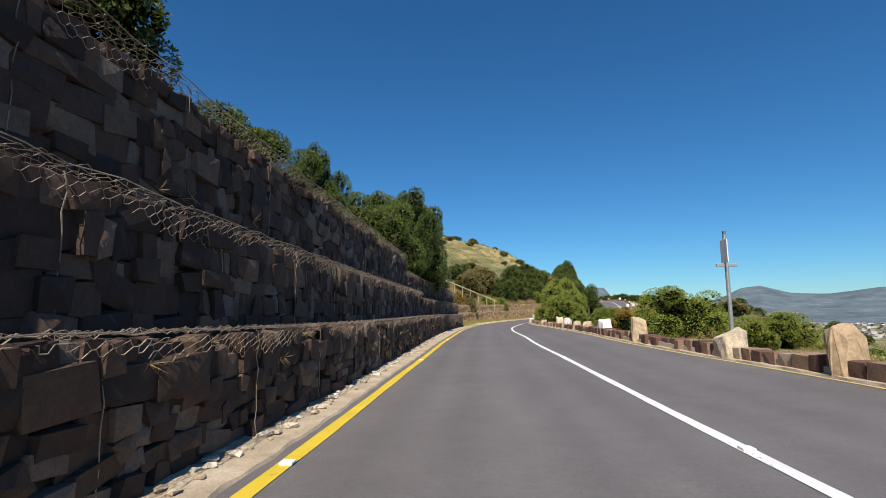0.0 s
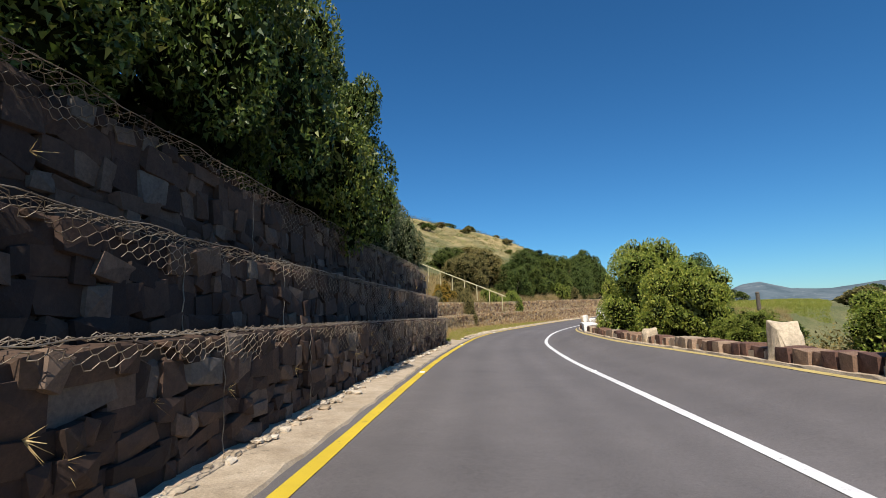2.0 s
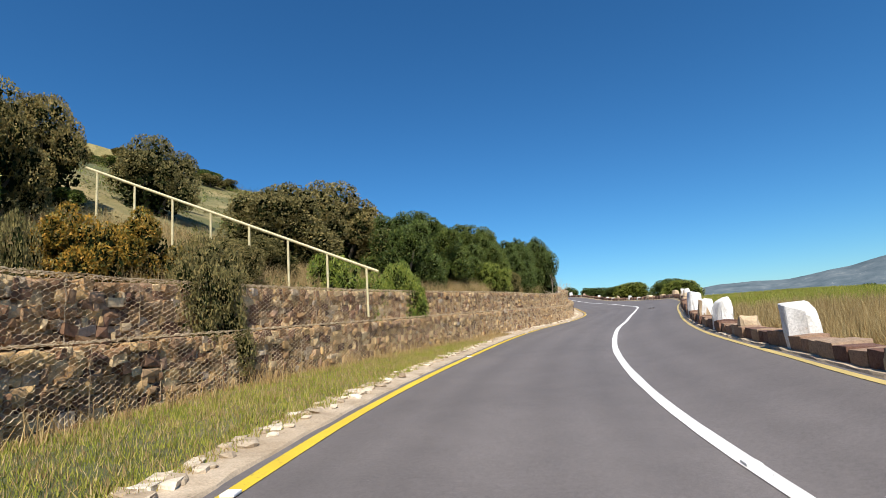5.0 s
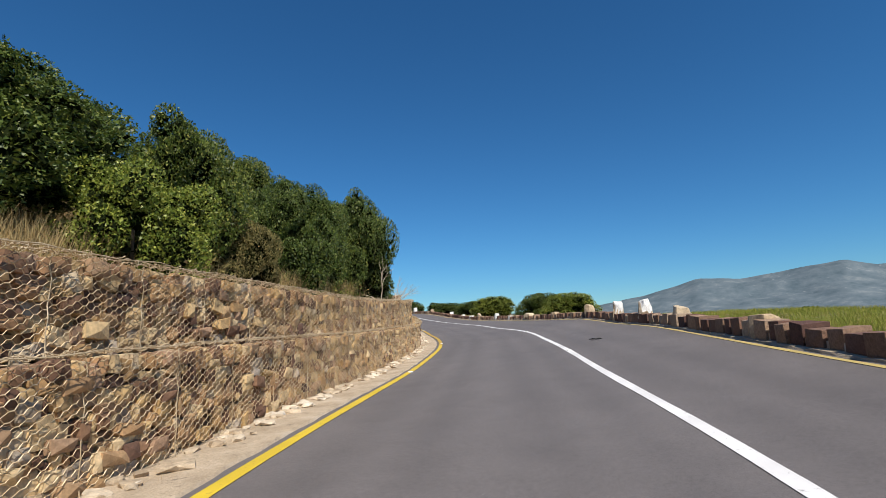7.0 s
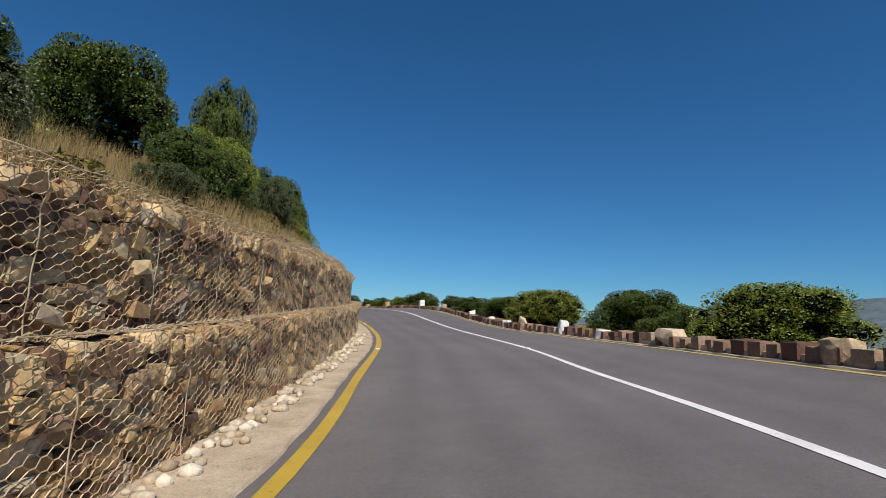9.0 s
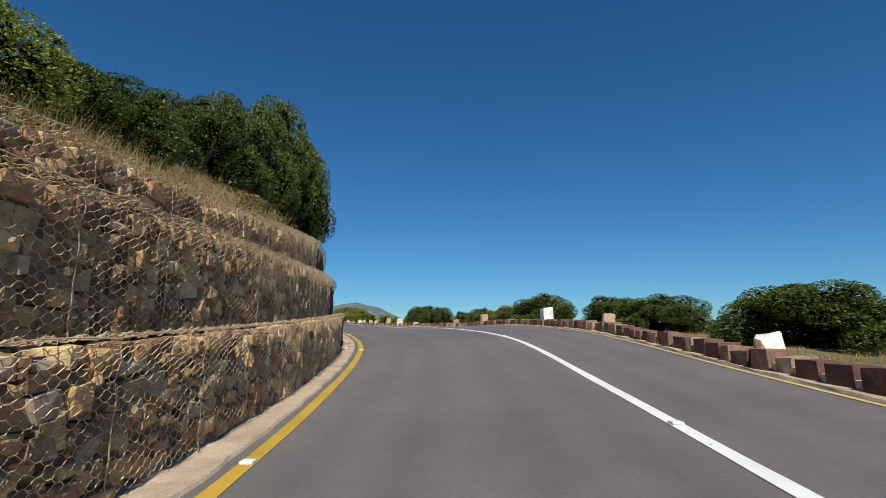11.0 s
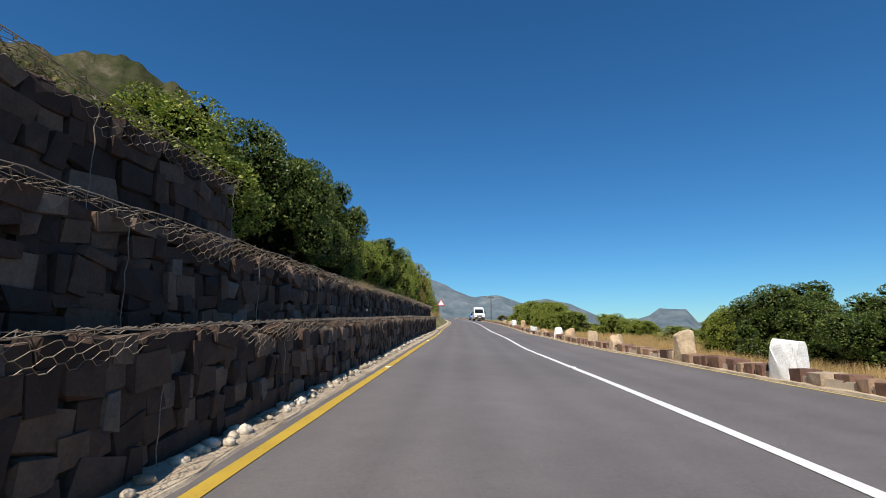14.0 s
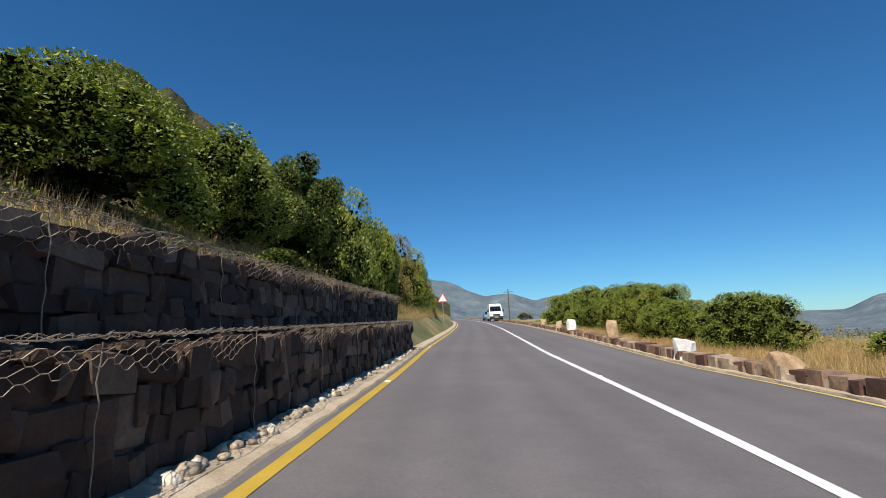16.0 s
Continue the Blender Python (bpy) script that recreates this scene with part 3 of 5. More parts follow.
road.data.loops.foreach_get("vertex_index", _vi)
_uv.data.foreach_set("uv", np.stack([_us.ravel()[_vi], np.repeat(_ss, len(_cols))[_vi]], 1).ravel())
tagged(road, "worn grey asphalt two-lane road with faint stains", "road", kind="structure")


def line(name, centre, half, mat, s0, s1, label, wobble=0.006):
    ss = np.arange(s0, s1, 0.4)
    l = lambda s: centre(s) - half + wobble * smooth_noise(s, 1.0)
    r = lambda s: centre(s) + half + wobble * smooth_noise(s, 5.0)
    ob = ribbon(name, ss, (l, r), (0.006, 0.006), mat)
    return tagged(ob, label, "road marking", kind="structure")


line("centre_line", white_u, 0.062, WHITE_LINE, -18, S_END - 2, "solid white painted centre line on the asphalt")
line("yellow_edge_line", yellow_u, 0.068, YELLOW_LINE, -18, 84.0, "solid yellow painted edge line beside the gutter")
line("ochre_edge_line", yellow_u, 0.068, OCHRE_LINE, 83.6, S_END - 2, "worn ochre painted edge line beside the gutter")
line("yellow_far_edge_line", lambda s: edge_u(s) - 0.03, 0.032, PALE_LINE, -18, S_END - 2, "thin faded yellow edge line beside the stone parapet")

# concrete gutter between the asphalt and the gabions, and the kerb strip under the parapet
_gs = np.arange(-18, S_END - 2, 0.25)
gutter = ribbon("gutter", _gs, (lambda s: np.maximum(wall_u(s) - 0.1, np.where((s > 41) & (s < 66), -2.45, -2.95)), lambda s: np.maximum(wall_u(s) - 0.1, np.where((s > 41) & (s < 66), -2.45, -2.95)) + 0.3, lambda s: yellow_u(s) - 0.18 + 0.03 * smooth_noise(s, 3.0, 0.3), lambda s: yellow_u(s) - 0.14 + 0.03 * smooth_noise(s, 3.0, 0.3)),
                (lambda s: 0.05 + 0.025 * smooth_noise(s, 2.0, 0.2), lambda s: 0.035 + 0.015 * smooth_noise(s, 8.0, 0.25), lambda s: 0.022 + 0.008 * smooth_noise(s, 4.0, 0.2), -0.03), CONCRETE)
tagged(gutter, "rough pale concrete gutter set with stones", "gutter", kind="structure")
kerb = ribbon("kerb_strip", _gs, (lambda s: edge_u(s) + 0.06 + 0.02 * smooth_noise(s, 6.0, 0.3), lambda s: edge_u(s) + 0.08, lambda s: edge_u(s) + 0.45),
              (-0.02, lambda s: 0.03 + 0.012 * smooth_noise(s, 2.0, 0.25), 0.05), CONCRETE)
tagged(kerb, "pale concrete strip along the foot of the parapet", "kerb", kind="structure")

# ---- mountains far off, by heading from the road (degrees, left positive) and the height of their skyline ----
SKYLINE = ((-150, 1.5), (-110, 3.0), (-90, 3.6), (-75, 3.6), (-69, 3.7), (-66.8, 4.4), (-63.4, 3.9), (-58.3, 3.4), (-54.8, 3.7), (-49.2, 2.2), (-44.5, 1.5), (-42, 1.6), (-38.5, 1.5), (-35, 1.1), (-32, 1.2),
           (-29.5, 2.0), (-27.8, 1.8), (-25.7, 0.7), (-20, 0.7), (-18, 1.1), (-15.5, 0.9), (-14.5, 2.2), (-12, 2.3), (-11, 1.6), (-8.5, 0.9), (-6, 1.6), (-3, 2.9),
           (-0.3, 3.5), (2.2, 3.0), (4.7, 4.1), (7.6, 3.8), (10, 4.6), (12.2, 5.6), (20, 7.0), (40, 7.0))
CRAG = ((12, 3.0), (18, 7.0), (24, 11.0), (30, 15.0), (35.1, 19.2), (38.1, 22.1), (42.7, 25.2), (47.4, 26.5), (52.4, 25.6), (60, 24.0), (72, 18.0), (84, 8.0))


def build_range(name, skyline, centre, reach, ridge_at, floor, mat, label, step=0.5):
    """A ring of slopes round centre whose ridge, ridge_at metres out, stands at the skyline's height in degrees."""
    az = np.arange(skyline[0][0], skyline[-1][0] + 0.1, step)
    rad = ridge_at * np.array(reach)
    el = np.interp(az, *zip(*skyline))
    ridge = ridge_at * np.tan(np.radians(el))
    lift = np.interp(rad / ridge_at, (0.58, 0.73, 0.88, 1.0, 1.12, 1.21), (0.0, 0.14, 0.5, 1.0, 0.85, 0.5))
    a, r = np.meshgrid(np.radians(az), rad, indexing="ij")
    x, y = centre[0] - np.sin(a) * r, centre[1] + np.cos(a) * r
    rough = bumps(x, y, ridge_at * 0.035, 1.0) * 0.07 + bumps(x, y, ridge_at * 0.013, 4.0) * 0.035
    rough = rough * np.interp(r / ridge_at, (0.58, 0.8, 0.96, 1.0, 1.21), (0.2, 1.0, 0.8, 0.25, 0.4))
    z = floor + (ridge[:, None] - floor) * lift[None] * (1 + rough)
    v = np.stack([centre[0] - np.sin(a) * r, centre[1] + np.cos(a) * r, z + centre[2]], -1)
    idx = np.arange(a.size).reshape(a.shape)
    f = np.stack([idx[:-1, :-1], idx[:-1, 1:], idx[1:, 1:], idx[1:, :-1]], -1).reshape(-1, 4)
    tagged(mesh_object(name, v.reshape(-1, 3), f, mat, smooth=True), label, "mountains", kind="structure")


RINGS = tuple(0.58 + 0.63 * k / 30 for k in range(31))
# the air's haze is put into these pale blue-grey base colours
HAZE, _t, _b = material("mountain_haze_tint", 1.0)
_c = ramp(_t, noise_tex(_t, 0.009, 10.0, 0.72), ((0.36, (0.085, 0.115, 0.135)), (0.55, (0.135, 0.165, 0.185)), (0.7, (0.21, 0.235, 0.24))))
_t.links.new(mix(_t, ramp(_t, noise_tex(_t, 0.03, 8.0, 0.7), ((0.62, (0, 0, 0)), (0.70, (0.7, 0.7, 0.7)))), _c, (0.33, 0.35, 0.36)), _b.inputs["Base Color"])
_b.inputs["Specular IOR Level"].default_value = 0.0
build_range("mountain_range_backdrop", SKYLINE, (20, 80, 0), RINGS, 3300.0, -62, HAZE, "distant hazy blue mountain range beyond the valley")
CRAG_ROCK, _t, _b = material("scrubby_crag", 1.0)
_c = ramp(_t, noise_tex(_t, 0.03, 10.0, 0.75), ((0.38, (0.05, 0.06, 0.025)), (0.55, (0.10, 0.095, 0.05)), (0.68, (0.20, 0.17, 0.12)), (0.8, (0.28, 0.25, 0.2))))
_t.links.new(_c, _b.inputs["Base Color"])
_b.inputs["Specular IOR Level"].default_value = 0.0
bump(_t, _b, noise_tex(_t, 0.06, 10.0, 0.75), 1.0, 8.0)
_p = pt(144.0, 0.0)
build_range("crag_backdrop", CRAG, (_p.x, _p.y, _p.z), RINGS, 620.0, 0, CRAG_ROCK, "steep rocky mountainside with dark scrub above the road", 0.4)


# ---- gabion walls ----
def gabion_stones(s0, s1, front, low, high, size, seed):
    """Stone centres (s, v), half sizes and jut for one course face."""
    rng = np.random.default_rng(seed)
    out = []
    v = 0.0
    wide, full, flush = (1.28, 1.36, 1.0) if size < 0.18 else (1.22, 1.26, 0.6)
    tall = float(np.max(high(np.linspace(s0, s1, 40)) - low(np.linspace(s0, s1, 40))))
    while v < tall:
        rh = size * rng.uniform(0.5, 1.1)
        s = s0 + rng.uniform(0, 0.1)
        while s < s1:
            w = size * (0.5 + 1.6 * rng.uniform() ** 1.6)
            hh = rh * rng.uniform(0.8, 1.15)
            out.append((s + w / 2, v + rh / 2 + rng.uniform(-0.03, 0.03), w / 2 * wide, hh / 2 * full, rng.uniform(-0.045, 0.03) * flush))
            s += w * 0.97
        v += rh * 0.96
    a = np.array(out)
    lo, hi = low(a[:, 0]), high(a[:, 0])
    keep = (a[:, 1] + lo < hi - 0.02) & (a[:, 0] < s1 - 0.04)
    a, room = a[keep], (hi - lo)[keep]
    over = np.maximum(0.0, a[:, 1] + a[:, 3] - room)               # the lid presses the top row flat
    a[:, 1] -= over / 2
    a[:, 3] -= over / 2
    return a, rng


def stone_frames(s, u, v):
    """Place and axes (along the road, out of the wall, up) for stones."""
    _, _, _, _, fx, fy = on_road(s)
    p = place(s, u, v)
    along = np.stack([fx, fy, 0 * fx], 1)
    out = np.stack([fy, -fx, 0 * fx], 1)
    return p, along, out


def hex_wires(s0, s1, point, length_v, column=0.085, row=0.08, foot=None):
    """A hexagonal mesh whose twisted wires run along the wall: point(s, v) gives places, length_v(s) its height, foot(s) where it begins.
    Returns the single wires and the twists."""
    n, m = int((s1 - s0) / column), int(float(np.max(length_v(np.linspace(s0, s1, 30)))) / row) + 2
    i, j = np.meshgrid(np.arange(n), np.arange(m), indexing="ij")
    i, j = i.ravel(), j.ravel()
    x0, v0 = s0 + i * column, (j + 0.5 * (i % 2)) * row - 0.25 * row
    a, b = np.stack([x0, v0], 1), np.stack([x0 + column * 0.46, v0], 1)
    up, down = np.stack([x0 + column, v0 + row / 2], 1), np.stack([x0 + column, v0 - row / 2], 1)
    out = []
    for seg in (np.concatenate([np.stack([b, up], 1), np.stack([b, down], 1)]), np.stack([a, b], 1)):
        seg = seg[((seg[:, :, 1] >= -0.001) & (seg[:, :, 1] <= length_v(seg[:, :, 0])) & (seg[:, :, 0] >= s0) & (seg[:, :, 0] <= s1)).all(1)]
        if foot is not None:
            seg = seg[(seg[:, :, 1] >= foot(seg[:, :, 0])).all(1)]
        out.append(point(seg[:, :, 0].ravel(), seg[:, :, 1].ravel()).reshape(-1, 2, 3))
    return out


def gabion_wall(name, s0, s1, front, low, high, size, mat, label, seed, lid=0.45, gauge=0.003, near=None):
    """One course of gabion baskets: a dark core, its packed stones, the wire mesh and the lid's stones."""
    a, rng = gabion_stones(s0, s1, front, low, high, size, seed)
    lo = low(a[:, 0])
    u = front(a[:, 0]) - 0.09 + a[:, 4] + 0.03 * smooth_noise(a[:, 0], seed, 0.6)
    shapes = packed_shapes(len(a), rng)
    p, along, out = stone_frames(a[:, 0], u, lo + a[:, 1])
    jut = rng.uniform(0.07, 0.12, len(a))
    tilt = rng.normal(size=len(a)) * 0.13
    lx = shapes[:, :, 0] * a[:, 2:3] * np.cos(tilt)[:, None] - shapes[:, :, 2] * a[:, 3:4] * np.sin(tilt)[:, None]
    lz = shapes[:, :, 0] * a[:, 2:3] * np.sin(tilt)[:, None] + shapes[:, :, 2] * a[:, 3:4] * np.cos(tilt)[:, None]
    ly = shapes[:, :, 1] * jut[:, None]
    verts = p[:, None] + lx[..., None] * along[:, None] + ly[..., None] * out[:, None] + lz[..., None] * np.array([0, 0, 1.0])
    single = np.zeros(len(a), bool)                               # about 290 stones, by a stretch of the wall, are pieces of their own
    if near is not None:
        single[np.argsort(np.abs(a[:, 0] - near))[:290]] = True
    ss = np.arange(s0, s1 + 0.01, 0.4)
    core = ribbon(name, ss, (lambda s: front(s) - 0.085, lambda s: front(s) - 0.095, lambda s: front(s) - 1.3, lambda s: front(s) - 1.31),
                  (lambda s: low(s) - 0.3, lambda s: high(s) - 0.05, lambda s: high(s) - 0.06, lambda s: low(s) - 0.3), GABION_CORE)
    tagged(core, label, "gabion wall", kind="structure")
    joined = verts[~single]
    # stones under the lid
    lid = min(lid, 0.4)
    n = int((s1 - s0) * lid / (size * size * 0.75))
    ls, lu = rng.uniform(s0 + 0.1, s1 - 0.1, n), rng.uniform(0.04, lid, n)
    lp, la, lo2 = stone_frames(ls, front(ls) - lu, high(ls) - 0.055 + rng.uniform(-0.02, 0.035, n))
    sh = stone_shapes(n, 0.3) * (size * rng.uniform(0.28, 0.46, (n, 1, 1))) * np.array([1.0, 0.9, 0.42])
    lid_v = lp[:, None] + sh[..., :1] * la[:, None] + sh[..., 1:2] * lo2[:, None] + sh[..., 2:] * np.array([0, 0, 1.0])
    allv = np.concatenate([joined, lid_v])
    faces = (STONE_F[None] + (np.arange(len(allv)) * len(STONE_V))[:, None, None]).reshape(-1, 3)
    packed = mesh_object("packed_stones", allv.reshape(-1, 3), faces, mat, core)
    tagged(packed, "packed angular stones behind wire", kind="stuff")
    for q in verts[single]:
        c = q.mean(0)
        st = mesh_object("stone", q - c, STONE_F, GABION_SUNLIT_PIECE if mat is GABION_SUNLIT else GABION_SHADED_PIECE, core)
        st.location = c.tolist()
    if gauge:
        loose = (lambda s: 0.03 + 0.0 * s) if mat is GABION_SUNLIT else (lambda s: np.interp(s, (29, 35, 41, 43), (0.0, 0.075, 0.075, 0.05)) * (s < 60))
        belly = lambda s, v: 0.10 * np.exp((v - (high(s) - low(s))) / 0.1) + 0.02 * smooth_noise(s, seed + 1.0, 0.9) + 0.02 * smooth_noise(s * 1.3 + v * 5, seed + 3.0, 0.5) + 0.03 * np.exp((v - (high(s) - low(s))) / 0.1) * smooth_noise(s * 9 + v * 31, seed + 7.0, 0.5)
        cell = (0.066, 0.066) if mat is GABION_SUNLIT else (0.085, 0.08)
        ragged = lambda s: 0.16 + 0.15 * smooth_noise(s, seed + 2.0, 1.1)
        foot = None if mat is GABION_SUNLIT else (lambda s: high(s) - low(s) - ragged(s) - np.interp(s, (27, 31, 40, 44), (0.0, 0.45, 0.4, 2.0)) * (s < 60))   # lower down, where shade would hide it, the mesh is left out
        face = hex_wires(s0, s1, lambda s, v: place(s, front(s) + loose(s) + belly(s, v), low(s) + v), lambda s: high(s) - low(s) + 0.02, *cell, foot)
        top = hex_wires(s0, s1, lambda s, v: place(s, front(s) + 0.12 - v, high(s) + 0.03 + 0.03 * smooth_noise(s * 4 + v * 19, seed, 0.4)), lambda s: 0 * s + 0.28, *cell)
        (wv, wf), (tv, tf) = tubes(np.concatenate([face[0], top[0]]), gauge), tubes(np.concatenate([face[1], top[1]]), gauge * 1.6)
        tagged(mesh_object("wire_mesh", np.concatenate([wv, tv]), np.concatenate([wf, tf + len(wv)]), WIRE if mat is GABION_SUNLIT else WIRE_SHADED, core), "galvanised hexagonal wire toned for its course's light", kind="stuff")
        e = np.arange(s0, s1, 0.25)
        pts = place(e, front(e) + 0.11 + 0.03 * smooth_noise(e, seed, 0.4), high(e) + 0.03 + 0.02 * smooth_noise(e, seed + 2, 0.3))
        sel = [np.stack([pts[:-1], pts[1:]], 1)]
        for sv in np.arange(s0 + 0.9, s1, 1.0 if mat is GABION_SUNLIT else 2.0):
            vv = np.linspace(0, float(high(sv) - low(sv)), 9)
            col = place(np.full(9, sv) + 0.006 * np.sin(vv * 17), front(sv) + 0.01 + float(loose(sv)) + 0.03 * smooth_noise(sv, seed + 1.0, 0.9) + 0.012 * np.cos(vv * 23), low(sv) + vv)
            sel.append(np.stack([col[:-1], col[1:]], 1))
        sv_, sf_ = tubes(np.concatenate(sel), 0.0045, 5)
        tagged(mesh_object("selvedge_wire", sv_, sf_, WIRE if mat is GABION_SUNLIT else WIRE_SHADED, core), "twisted selvedge wire", kind="stuff")
    return core


GROUND_LOW = lambda s: 0.0 * s + 0.04
step1 = lambda s: wall_u(s)
step2 = lambda s: wall_u(s) - 0.34
step3 = lambda s: wall_u(s) - 0.72
SHADED = "gabion course of red-brown stones, coloured dark for shade, in wire baskets"
LIT = "gabion course of buff angular stones, coloured for sunlight, in hexagonal wire baskets"
gabion_wall("gabion_wall_lower", -16, 42.3, step1, GROUND_LOW, top1, 0.23, GABION_SHADED, SHADED, 11, gauge=0.0026, near=30)
gabion_wall("gabion_wall_middle", -16, 43.4, step2, top1, top2, 0.23, GABION_SHADED, SHADED, 12, gauge=0.0026, near=33)
gabion_wall("gabion_wall_upper", -16, 40.5, step3, top2, top3, 0.24, GABION_SHADED, SHADED, 13, 0.6, gauge=0.0026, near=22)
gabion_wall("gabion_wall_lower_bend", 42.4, 112.0, step1, GROUND_LOW, top1, 0.118, GABION_SUNLIT, LIT, 14, near=80)
gabion_wall("gabion_wall_middle_bend", 43.4, 112.0, step2, top1, top2, 0.118, GABION_SUNLIT, LIT, 15, 0.6, near=79)
gabion_wall("gabion_wall_upper_bend", 90.0, 112.0, step3, top2, top3, 0.135, GABION_SUNLIT, LIT, 16, 0.5, near=100)
gabion_wall("gabion_wall_lower_straight", 112.0, WALL_END, step1, GROUND_LOW, top1, 0.2, GABION_SHADED, SHADED, 17, gauge=0.0026, near=133)
gabion_wall("gabion_wall_middle_straight", 112.0, WALL_END - 0.8, step2, top1, top2, 0.2, GABION_SHADED, SHADED, 18, 0.6, gauge=0.0026, near=141)
gabion_wall("gabion_wall_upper_straight", 112.0, 135.0, step3, top2, top3, 0.23, GABION_SHADED, SHADED, 19, 0.5, gauge=0.0026, near=120)


# ---- parapet of set stones ----
def set_stones(n, base):
    """Shapes of n wall blocks: squared, upright faces, worn corners."""
    v = np.repeat(STONE_V[None], n, 0)
    v[:, :8, 1] *= 0.95 + base.uniform(-0.14, 0.03, (n, 8))
    v[:, :8, 2] *= 0.95 + base.uniform(-0.16, 0.05, (n, 8))
    v[:, :8, 0] *= 0.97 + base.uniform(-0.07, 0.03, (n, 8))
    v[:, 8:] *= base.uniform(0.97, 1.07, (n, 6, 1))
    return v


def build_parapet():
    rng = np.random.default_rng(31)
    core = ribbon("parapet_wall", np.arange(-16, S_END - 6, 0.4), (lambda s: edge_u(s) + 0.19, lambda s: edge_u(s) + 0.20, lambda s: edge_u(s) + 0.48, lambda s: edge_u(s) + 0.49),
                  (-0.2, lambda s: 0.13 + 0.02 * smooth_noise(s, 3.0), lambda s: 0.13 + 0.02 * smooth_noise(s, 6.0), -0.2), MORTAR)
    tagged(core, "low parapet of brown set stones along the verge", "stone wall", kind="structure")
    shapes = set_stones(24, rng)
    meshes = []
    for q in shapes:
        me = bpy.data.meshes.new("block")
        me.from_pydata(q.tolist(), [], STONE_F.tolist())
        me.materials.append(WALL_STONE)
        meshes.append(me)
    s, far = -12.0, []
    count = 0
    while s < S_END - 8:
        w, h, d = rng.uniform(0.22, 0.46), rng.uniform(0.27, 0.35) * float(np.interp(s, (0, 15, 25, 60, 68, 100, 112, 130), (0.9, 0.8, 0.7, 0.7, 0.9, 0.85, 0.78, 0.7))), rng.uniform(0.32, 0.40)
        c = pt(s + w / 2, float(edge_u(s)) + 0.34 + rng.uniform(-0.03, 0.03), h / 2 - 0.02)
        turn = heading(s + w / 2) + rng.uniform(-4, 4)
        m = Matrix.LocRotScale(c, Euler((rng.uniform(-0.05, 0.05), rng.uniform(-0.03, 0.03), radians(turn))), (d / 2, w / 2 * 0.91, h / 2 + 0.03))
        k = int(rng.integers(24))
        if -2 < s < 128 and count < 298:
            ob = new("block", meshes[k])
            ob.parent = core
            ob.matrix_basis = m
            count += 1
        else:
            far.append(np.array([tuple(m @ Vector(v)) for v in shapes[k]]))
        s += w
    v = np.concatenate(far)
    f = (STONE_F[None] + (np.arange(len(far)) * len(STONE_V))[:, None, None]).reshape(-1, 3)
    tagged(mesh_object("far_blocks", v, f, WALL_STONE_JOINED, core), "brown set stones", kind="stuff")


build_parapet()


# ---- upright guard stones standing in the parapet ----
def boulder_mesh(seed, w, d, h, lean=0.0):
    """A split, angular stone: a bevelled hull of scattered corners with broken faces."""
    rng = np.random.default_rng(seed)
    bm = bmesh.new()
    for k in range(30):
        z = 0.0 if k < 8 else (rng.uniform(0.88, 1.0) if k < 17 else rng.uniform(0, 1))
        a = rng.uniform(0, 6.283)
        r = (abs(math.cos(a)) ** 4 + abs(math.sin(a)) ** 4) ** -0.25 * rng.uniform(0.78, 1.0)
        wide = 1.0 - 0.20 * z ** 2.5
        top = 1.0 - 0.22 * rng.uniform(0, 1) * (z > 0.75)
        bm.verts.new((math.cos(a) * r * wide * d / 2, math.sin(a) * r * wide * w / 2 + lean * z * h, z * top * h - 0.05))
    bmesh.ops.remove_doubles(bm, verts=bm.verts, dist=0.07)
    bmesh.ops.convex_hull(bm, input=bm.verts)
    loose = [v for v in bm.verts if not v.link_faces]
    bmesh.ops.delete(bm, geom=loose, context="VERTS")
    bmesh.ops.bevel(bm, geom=list(bm.edges), offset=0.012, segments=1, affect="EDGES", profile=0.6, clamp_overlap=True)
    bmesh.ops.triangulate(bm, faces=list(bm.faces))
    bmesh.ops.subdivide_edges(bm, edges=[e for e in bm.edges if e.calc_length() > 0.12], cuts=1, use_grid_fill=True)
    off = Vector(rng.uniform(0, 50, 3).tolist())
    bm.normal_update()
    for v in bm.verts:
        n = noise.noise(v.co * 4.0 + off) * 0.035 + noise.noise(v.co * 11.0 + off) * 0.016
        v.co += v.normal * n
    return bm


def guard_stone(seed, s, w, d, h, kind, lean=0.0, du=0.0):
    white = kind == "white"
    bm = boulder_mesh(seed, w, d, h, lean)
    label = {"white": "upright whitewashed guard stone in the parapet", "half": "upright guard stone with a white upper part in the parapet",
             "brown": "upright rough tan guard stone in the parapet"}[kind]
    ob = part("guard_stone", bm, WHITE_PAINT if white else BOULDER, None, label)
    # upper faces turn white, except those on the road side
    if kind == "half":
        ob.data.materials.append(WHITE_PAINT)
        for p in ob.data.polygons:
            if p.center.z > h * 0.42 and p.center.x > -0.25 * d:
                p.material_index = 1
    ob.location = pt(s, float(edge_u(s)) + 0.34 + du, 0.0)
    ob.rotation_euler = (0, 0, radians(heading(s) + (seed * 37) % 40 - 20))
    tagged(ob, category="guard stone", group="guard stones along the parapet")
    return ob


